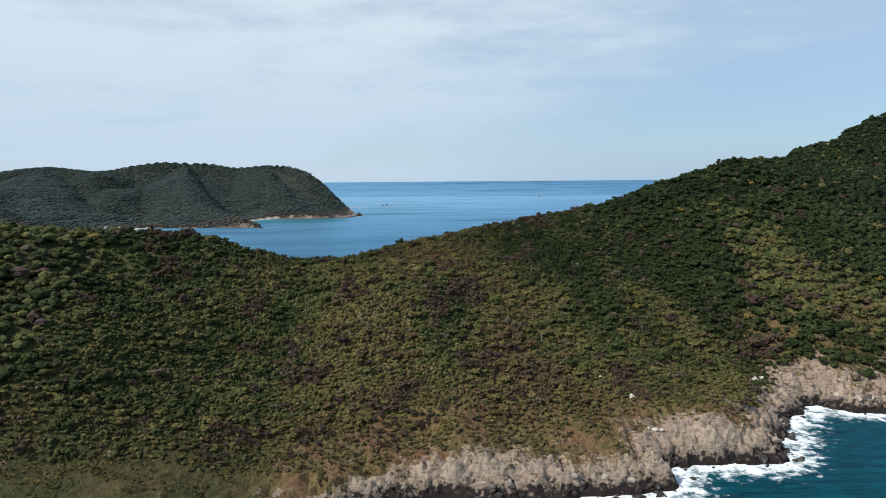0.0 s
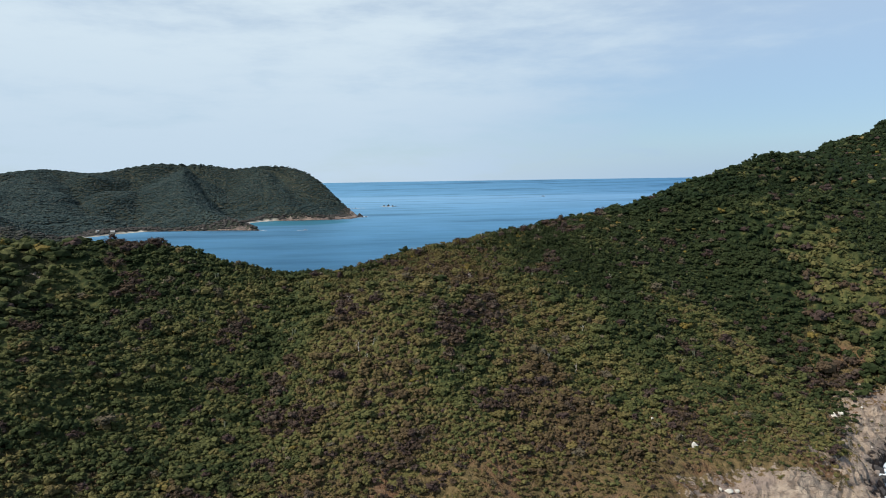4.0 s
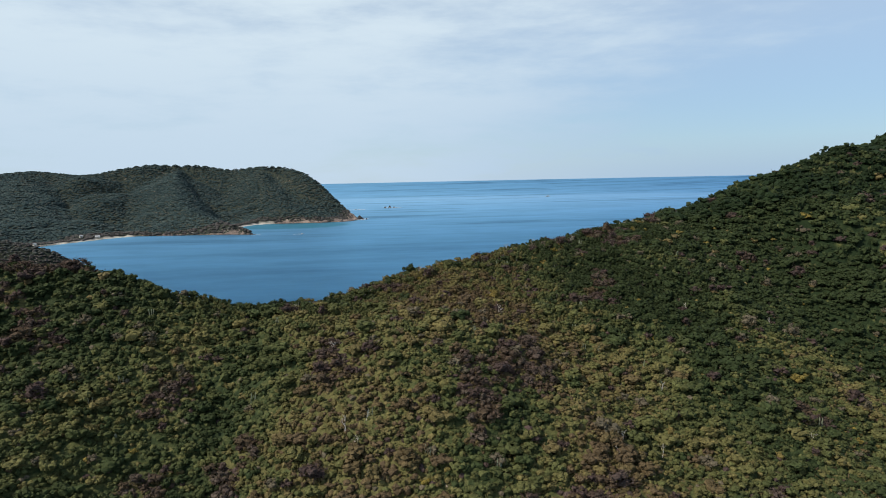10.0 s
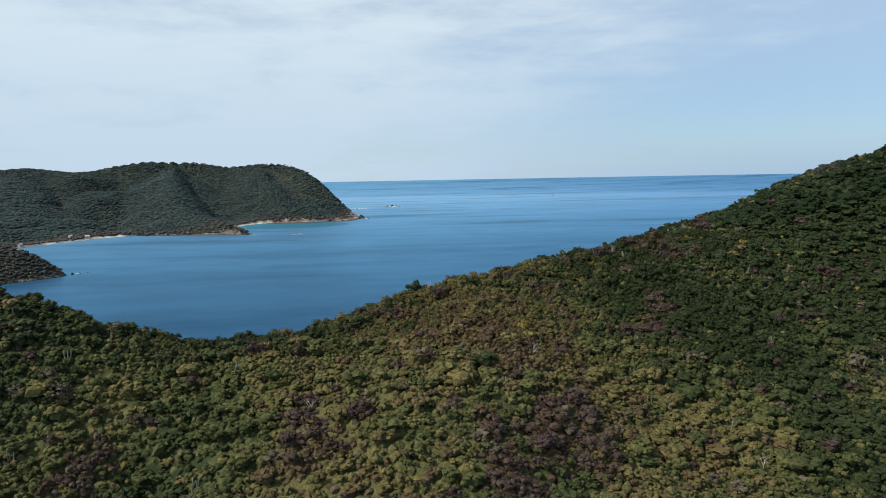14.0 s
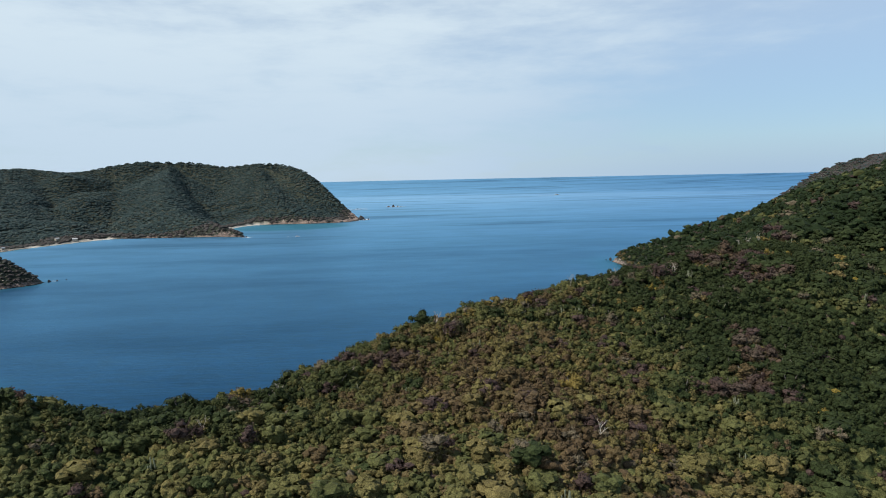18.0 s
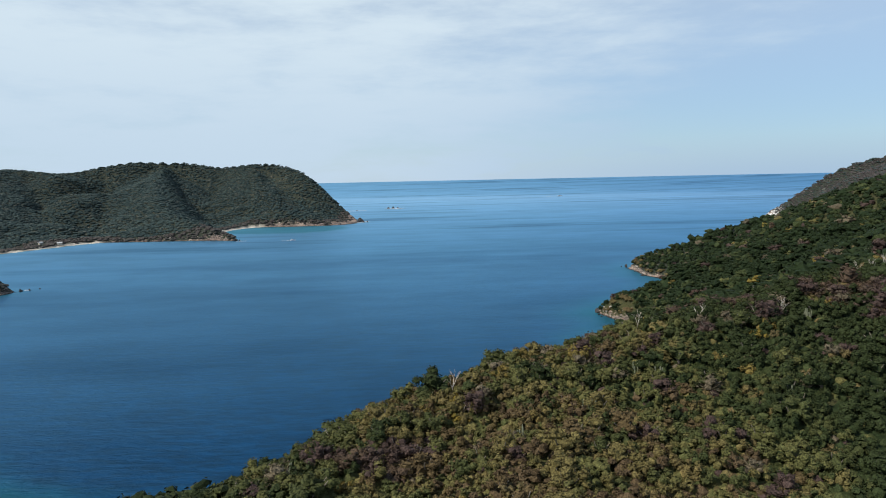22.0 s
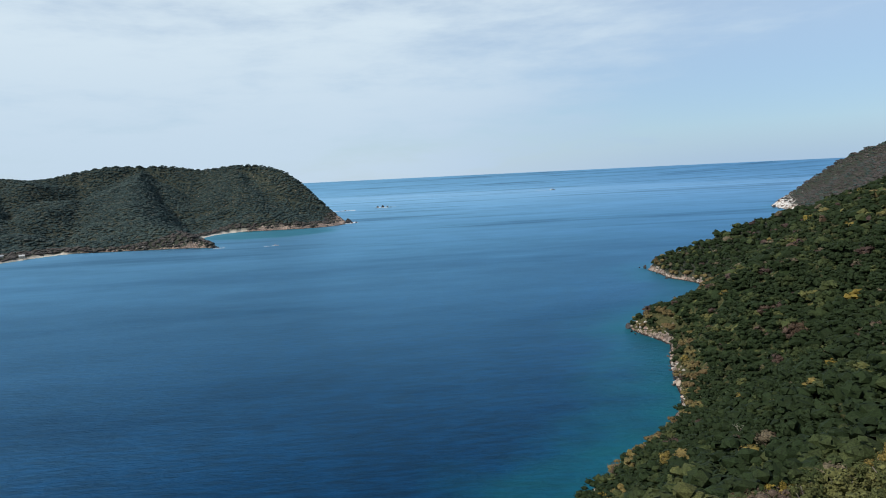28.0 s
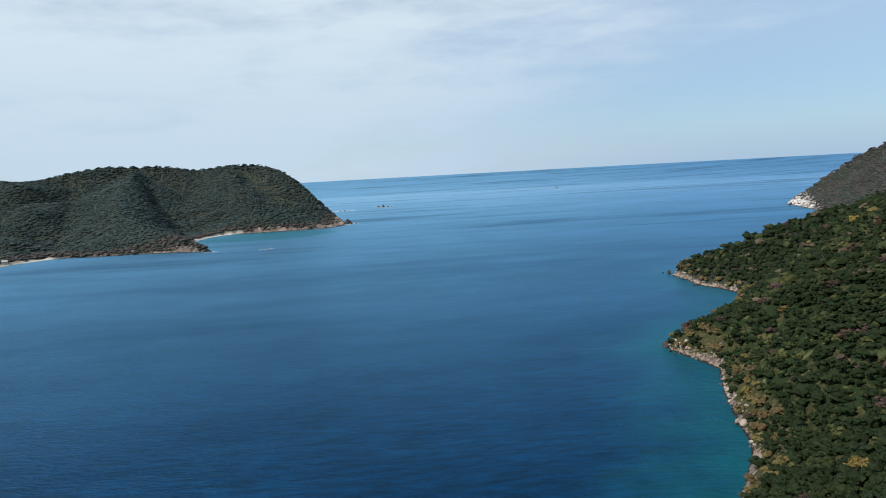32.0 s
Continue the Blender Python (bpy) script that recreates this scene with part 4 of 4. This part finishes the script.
SNAGS = [snag(k, 5.0) for k in range(5)]
rng = random.Random(3)
for k in range(34):
    sx, sy = (rng.uniform(-60, 110), rng.uniform(235, 365)) if k < 24 else (rng.uniform(40, 150), rng.uniform(380, 560))
    dead = new("dead_tree", SNAGS[k % 5])
    dead.location, dead.rotation_euler, dead.scale = (sx, sy, on_ground(sx, sy)), (0, 0, rng.uniform(0, 6)), [rng.uniform(0.5, 0.8)] * 3
    tagged(dead, "bleached dead tree with bare forked branches", "dead tree", "dead trees")


def column(seed):
    """One upright cactus stem with ribs."""
    rng = random.Random(seed)
    h = rng.uniform(1.5, 2.3)
    return joined("stem", [limb([((0, 0, -0.3), 0.09), ((0.03, 0, h * 0.5), 0.10), ((0.02, 0.03, h * 0.93), 0.09), ((0.02, 0.03, h), 0.05)], 7)], CACTUS)


COLUMNS = [column(k) for k in range(4)]
for k in range(40):
    sx, sy = rng.uniform(-75, 110), rng.uniform(225, 365)
    cactus = new("column_cactus")
    cactus.location = (sx, sy, on_ground(sx, sy))
    tagged(cactus, "tall grey-green column cactus rising from the shrubs", "cactus", "column cacti")
    for s in range(rng.randint(3, 7)):
        piece = part("stem", rng.choice(COLUMNS), cactus)
        piece.location = (rng.uniform(-0.6, 0.6), rng.uniform(-0.6, 0.6), 0)
        piece.rotation_euler = (rng.uniform(-0.12, 0.12), rng.uniform(-0.12, 0.12), rng.uniform(0, 6))

# ---- rocks ----


def boulder(seed, core=2):
    """A broken, flat-faced rock of radius 1."""
    rng_rock = np.random.RandomState(seed)
    p, f = BALLS[core]
    p = p.copy()
    for _ in range(9):
        way = rng_rock.normal(size=3)
        way /= np.linalg.norm(way)
        cut = rng_rock.uniform(0.35, 0.8)
        over = np.maximum(p @ way - cut, 0)
        p -= over[:, None] * way
    p *= rng_rock.uniform(0.6, 1.4, 3)
    return p + rng_rock.normal(0, 0.03, p.shape), f


ROCKS = [boulder(k, 1) for k in range(12)]
CHIPS = [boulder(30 + k, 1) for k in range(8)]


def rock_stuff(name, x, y, z, radius, kinds, label, material):
    which, spin = RNG.randint(len(kinds), size=len(x)), RNG.uniform(0, 6.28, len(x))
    all_p, all_f, base = [], [], 0
    for k, (p, f) in enumerate(kinds):
        i = np.flatnonzero(which == k)
        if not len(i):
            continue
        c, s, r = np.cos(spin[i])[:, None], np.sin(spin[i])[:, None], radius[i][:, None]
        q = np.stack([x[i][:, None] + r * (c * p[:, 0] - s * p[:, 1]), y[i][:, None] + r * (s * p[:, 0] + c * p[:, 1]), z[i][:, None] + r * 0.8 * p[:, 2]], 2)
        all_p.append(q.reshape(-1, 3))
        all_f.append((f[None] + base + len(p) * np.arange(len(i))[:, None, None]).reshape(-1, 3))
        base += len(p) * len(i)
    return tagged(sheet(name, np.vstack(all_p), np.vstack(all_f), {}, material), label, "rocks", kind="stuff")


def shore_rocks(name, zone, gap, reach, sizes, kinds, label, material):
    x, y = jittered(*zone, gap)
    z, d = land(x, y)
    lo, hi = reach
    _, _, _, values = ground_height(x, y)
    ok = (d > lo) & (d < hi) & in_sight(x, y) & (values["sand"] < 0.05) & (RNG.rand(len(x)) < 0.25 + 0.9 * fractal(x, y, 10, 51, 2) * np.clip(1.2 - d / hi, 0.15, 1))
    x, y, z, d = x[ok], y[ok], z[ok], d[ok]
    radius = sizes[0] + (sizes[1] - sizes[0]) * RNG.rand(len(x)) ** 3 * (0.4 + 1.2 * fractal(x, y, 14, 53, 2))
    return rock_stuff(name, x, y, np.maximum(z, -0.4) - 0.15 * radius, radius, kinds, label, material)


shore_rocks("shore_rocks", (2, 260, 155, 262), 1.5, (-2.5, 3.5), (0.4, 2.3), ROCKS, "broken grey-tan rocks along the surf, wet black at the waterline", ROCK)
shore_rocks("shore_rocks", (20, 240, 440, 860), 1.6, (-1.2, 3.0), (0.35, 1.8), ROCKS, "pale and reddish boulders along the bay shore", SHELTERED)
shore_rocks("shore_rocks", (-480, -60, 700, 1700), 4.2, (-4, 6), (0.7, 3.0), CHIPS, "weathered rocks at the foot of the headland", ROCK)
shore_rocks("shore_rocks", (560, 760, 1280, 1520), 6.0, (-6, 10), (1.2, 4.0), CHIPS, "whitish cliff rocks of a far cape", SHELTERED)


def box(x0, x1, y0, y1, z0, z1):
    p = [Vector((x, y, z)) for z in (z0, z1) for x, y in ((x0, y0), (x1, y0), (x1, y1), (x0, y1))]
    return p, [(3, 2, 1, 0), (4, 5, 6, 7), (0, 1, 5, 4), (1, 2, 6, 5), (2, 3, 7, 6), (3, 0, 4, 7)]


# ---- pale boulders on the open slope and rocks in the water ----
def rock_mesh(name, kind, material):
    p, f = kind
    ob = sheet(name, p, f, {}, material)
    mesh = ob.data
    bpy.data.objects.remove(ob)
    return mesh


SEA_ROCK = surface("sea_rock", plain((0.034, 0.029, 0.027), 0.6))
PALE = surface("pale_rock", plain((0.62, 0.58, 0.50), 0.85))
PALE_ROCKS = [rock_mesh("boulder", boulder(70 + k), PALE) for k in range(4)]
DARK_ROCKS = [rock_mesh("boulder", boulder(75 + k), SEA_ROCK) for k in range(5)]
for bx, by, size in ((76.9, 210, 1.1), (78.5, 195, 1.2), (75, 214, 0.8), (70, 222, 0.7), (132.5, 236, 1.2), (137, 240, 0.9), (81, 196, 0.6),
                     (77, 196, 0.5), (92, 213, 0.6), (64, 205, 0.5), (118, 224, 0.6), (146, 243, 0.7), (105, 216, 0.5)):
    stone = new("boulder", PALE_ROCKS[int(bx) % 4])
    stone.location, stone.rotation_euler, stone.scale = (bx, by, on_ground(bx, by) + 0.5 * size), (0, 0, bx), [size] * 3
    tagged(stone, "pale boulder lying on the dry grassy slope", "boulder", "pale boulders")

for bx, by, size in ((70, 169, 1.6), (83, 178, 1.2), (120, 187, 1.5), (130, 212, 2.2), (127, 203, 1.8), (146, 229, 1.4), (38, 164, 1.5), (22, 167, 1.3),
                     (117, 640, 2.0), (116, 632, 1.1), (116, 627, 0.8), (107, 561, 0.8), (111, 573, 0.9), (103, 545, 0.7), (115, 585, 0.9), (99, 532, 0.8),
                     (199, 830, 2.0), (196, 834, 1.2), (195, 778, 1.6), (203, 764, 1.2), (198, 790, 1.0), (197, 802, 0.8),
                     (-300, 795, 2.4), (-296, 800, 1.6), (-291, 806, 1.2), (-230, 1209, 2.6), (-224, 1207, 1.8), (-78, 1562, 5.0), (-70, 1556, 3.2),
                     (-62, 1560, 2.2), (-76, 1580, 6.5), (-80, 1600, 7.5), (640, 1400, 4.0), (634, 1392, 3.0)):
    stone = new("boulder", DARK_ROCKS[int(abs(bx)) % 5])
    stone.location, stone.rotation_euler, stone.scale = (bx, by, 0.15 * size), (0, 0, by), [size] * 3
    tagged(stone, "dark wet boulder standing in the sea off the rocks", "boulder", "boulders in the sea")


RED_ROCKS = [rock_mesh("boulder", boulder(85 + k, 1), surface("reddish_rock", plain((0.25, 0.165, 0.125), 0.9))) for k in range(3)]
GREY_ROCKS = [rock_mesh("boulder", boulder(95 + k, 1), surface("grey_rock", plain((0.33, 0.30, 0.265), 0.9))) for k in range(3)]
for cx, cy in ((117, 638), (118, 630), (120, 622), (123, 610), (124, 600), (119, 590), (113, 579), (109, 570), (105, 556), (101, 541), (97, 528), (90, 517),
               (197, 783), (197, 776), (202, 766), (206, 756), (207, 744), (202, 735), (194, 722), (184, 707), (172, 694), (199, 800), (199, 815)):
    for k in range(3 if cy < 600 or cy > 700 else 5):
        bx, by, size = cx + rng.uniform(0.3, 3.6), cy + rng.uniform(-4, 4), rng.choice((0.5, 0.6, 0.7, 0.9, 1.3))
        pale = rng.random() < 0.55
        stone = new("boulder", (GREY_ROCKS if pale else RED_ROCKS)[k % 3])
        stone.location, stone.rotation_euler, stone.scale = (bx, by, max(on_ground(bx, by), -0.2) + 0.3 * size), (0, 0, bx), [size] * 3
        tagged(stone, "pale grey boulder at the edge of the bay" if pale else "reddish-brown boulder at the edge of the bay", "boulder", "boulders along the bay shore")


def islet(name, spots, label):
    """A low rock rising from the open sea, from several broken pieces."""
    base = new(name)
    base.location = (*spots[0][:2], 0)
    for k, (px, py, wide, high) in enumerate(spots):
        piece = part("rock", DARK_ROCKS[k % 5], base)
        piece.location = (px - spots[0][0], py - spots[0][1], high * 0.1)
        piece.scale, piece.rotation_euler = (wide, wide * 0.8, high), (0, 0, k * 1.3)
    return tagged(base, label, "islet")


islet("islet", ((-18, 2124, 9, 7.5), (-6, 2126, 7, 5), (-30, 2122, 5, 3.5), (3, 2128, 4, 2.5)), "dark low rock islet ringed with white surf")
islet("islet", ((-112, 2040, 6, 2.5), (-104, 2036, 4, 2)), "half-drowned dark rocks washed by surf beyond the headland")


def foam_patch(cx, cy, wide, deep, seed):
    """An uneven sheet of broken surf on the water."""
    rng_foam = np.random.RandomState(seed)
    xs, ys = np.linspace(-1, 1, 26), np.linspace(-1, 1, 14)
    gx, gy = (g.ravel() for g in np.meshgrid(xs, ys))
    i = (np.arange(13)[:, None] * 26 + np.arange(25)[None]).ravel()
    quads = np.stack([i, i + 1, i + 27, i + 26], 1)
    mid = np.stack([gx, gy], 1)[quads].mean(1)
    ragged = np.hypot(mid[:, 0], mid[:, 1]) + 0.9 * (fractal(mid[:, 0] * 4, mid[:, 1] * 4, 2.0, seed, 3) - 0.5) + rng_foam.normal(0, 0.1, len(mid))
    quads = quads[ragged < 0.75]
    z = 0.25 + (0.25 + 0.02 * wide) * rng_foam.rand(len(gx))
    return tagged(sheet("surf", np.stack([cx + gx * wide, cy + gy * deep, z], 1), quads, {}, FOAM, True), "white broken surf round sea rocks", "surf", kind="stuff")


for k, spot in enumerate(((-16, 2116, 34, 8), (-112, 2030, 30, 8), (-74, 1552, 11, 4), (-66, 1575, 8, 12), (-222, 1204, 9, 3), (-297, 799, 3, 1))):
    foam_patch(*spot, 200 + k)


# ---- boats and the houses behind the beach ----
def boat(x, y, length, turn, label, wake):
    """A motor boat with hull, cabin and screen, and the wake that it drags."""
    craft = new("boat")
    craft.location, craft.rotation_euler = (x, y, 0), (0, 0, radians(turn))
    L, B = length, length * 0.15
    rings = []
    for s, width, top in ((-0.5, 0.9, 0.10), (-0.2, 1.0, 0.10), (0.15, 0.9, 0.115), (0.38, 0.5, 0.13), (0.5, 0.03, 0.15)):
        rings.append([Vector((s * L, B * width, top * L)), Vector((s * L, B * width * 0.7, -0.02 * L)), Vector((s * L, -B * width * 0.7, -0.02 * L)),
                      Vector((s * L, -B * width, top * L))])
    faces = [(4 * k + a, 4 * k + 4 + a, 4 * k + 4 + (a + 1) % 4, 4 * k + (a + 1) % 4) for k in range(4) for a in range(4)] + [(0, 1, 2, 3), (19, 18, 17, 16)]
    part("hull", joined("hull", [([p for ring in rings for p in ring], faces)], HULL), craft)
    cabin = part("cabin", joined("cabin", [box(-0.22 * L, 0.12 * L, -0.09 * L, 0.09 * L, 0.095 * L, 0.2 * L)], HULL), craft)
    part("windscreen", joined("windscreen", [box(0.124 * L, 0.13 * L, -0.08 * L, 0.08 * L, 0.13 * L, 0.19 * L)], PANE), cabin, "dark tinted windscreen")
    part("canopy", joined("canopy", [box(-0.28 * L, 0.06 * L, -0.10 * L, 0.10 * L, 0.205 * L, 0.22 * L)], WALL), craft, "beige boat canopy")
    tagged(craft, label, "boat", "boats")
    c, s = math.cos(radians(turn)), math.sin(radians(turn))
    n = 18
    along_wake = -L * 0.45 - np.linspace(0, 1, n) * wake
    half = (0.10 * L + np.linspace(0, 1, n) * 0.16 * L) * (0.7 + 0.6 * np.random.RandomState(5).rand(n))
    p = np.concatenate([np.stack([along_wake, half, np.full(n, 0.18)], 1), np.stack([along_wake, -half, np.full(n, 0.18)], 1)])
    p = np.stack([x + c * p[:, 0] - s * p[:, 1], y + s * p[:, 0] + c * p[:, 1], p[:, 2]], 1)
    k = np.arange(n - 1)
    tagged(sheet("wake", p, np.stack([k, k + 1, k + 1 + n, k + n], 1), {}, FOAM), "white foaming wake trailing a motor boat", "wake", kind="stuff")


boat(-149, 1198, 7.5, 8, "small white motor boat crossing the sheltered cove", 11)
boat(625, 2880, 20, 12, "white motor yacht under way on the open sea", 70)


def house(x, y, turn, long, deep, label):
    home = new("house")
    z = on_ground(x, y)
    home.location, home.rotation_euler, home.scale = (x, y, z), (0, 0, radians(turn)), (0.66, 0.66, 0.66)
    a, b = long / 2, deep / 2
    part("wall", joined("wall", [box(-a, a, -b, -b + 0.25, -1.5, 3.0), box(-a, a, b - 0.25, b, -1.5, 3.0), box(-a, -a + 0.25, -b + 0.25, b - 0.25, -1.5, 3.0),
                                 box(a - 0.25, a, -b + 0.25, b - 0.25, -1.5, 3.0)], WALL), home)
    e, r = 0.7, 5.2
    p = [Vector(v) for v in ((-a - e, -b - e, 2.9), (a + e, -b - e, 2.9), (a + e, 0, r), (-a - e, 0, r), (-a - e, b + e, 2.9), (a + e, b + e, 2.9),
                             (-a - e, -b - e, 3.15), (a + e, -b - e, 3.15), (a + e, 0, r + 0.25), (-a - e, 0, r + 0.25), (-a - e, b + e, 3.15), (a + e, b + e, 3.15))]
    f = [(0, 3, 2, 1), (3, 4, 5, 2), (6, 7, 8, 9), (9, 8, 11, 10), (0, 1, 7, 6), (4, 10, 11, 5), (0, 6, 9, 3), (3, 9, 10, 4), (1, 2, 8, 7), (2, 5, 11, 8)]
    part("roof", joined("roof", [(p, f)], ROOF), home, "white sheet-metal roof")
    door = part("door", joined("door", [box(-0.5, 0.5, -b - 0.06, -b - 0.003, 0, 2.1)], BARK), home)
    for wx in (-a * 0.6, a * 0.6):
        window = part("window", joined("window", [box(wx - 0.6, wx + 0.6, -b - 0.05, -b - 0.003, 1.0, 2.1)], BARK), home)
        part("pane", joined("pane", [box(wx - 0.5, wx + 0.5, -b - 0.07, -b - 0.054, 1.1, 2.0)], PANE), window, "dark window glass")
    return tagged(home, label, "house", "beach houses")


for (hx, hy), turn, long, label in zip(HOMES, (62, 20, 75), (7.5, 9, 7), ("low house with a white roof behind the beach", "small white-roofed house among trees near the beach",
                                                                          "white-roofed beach hut below the wooded hill")):
    house(hx, hy, turn, long, 4.5, label)
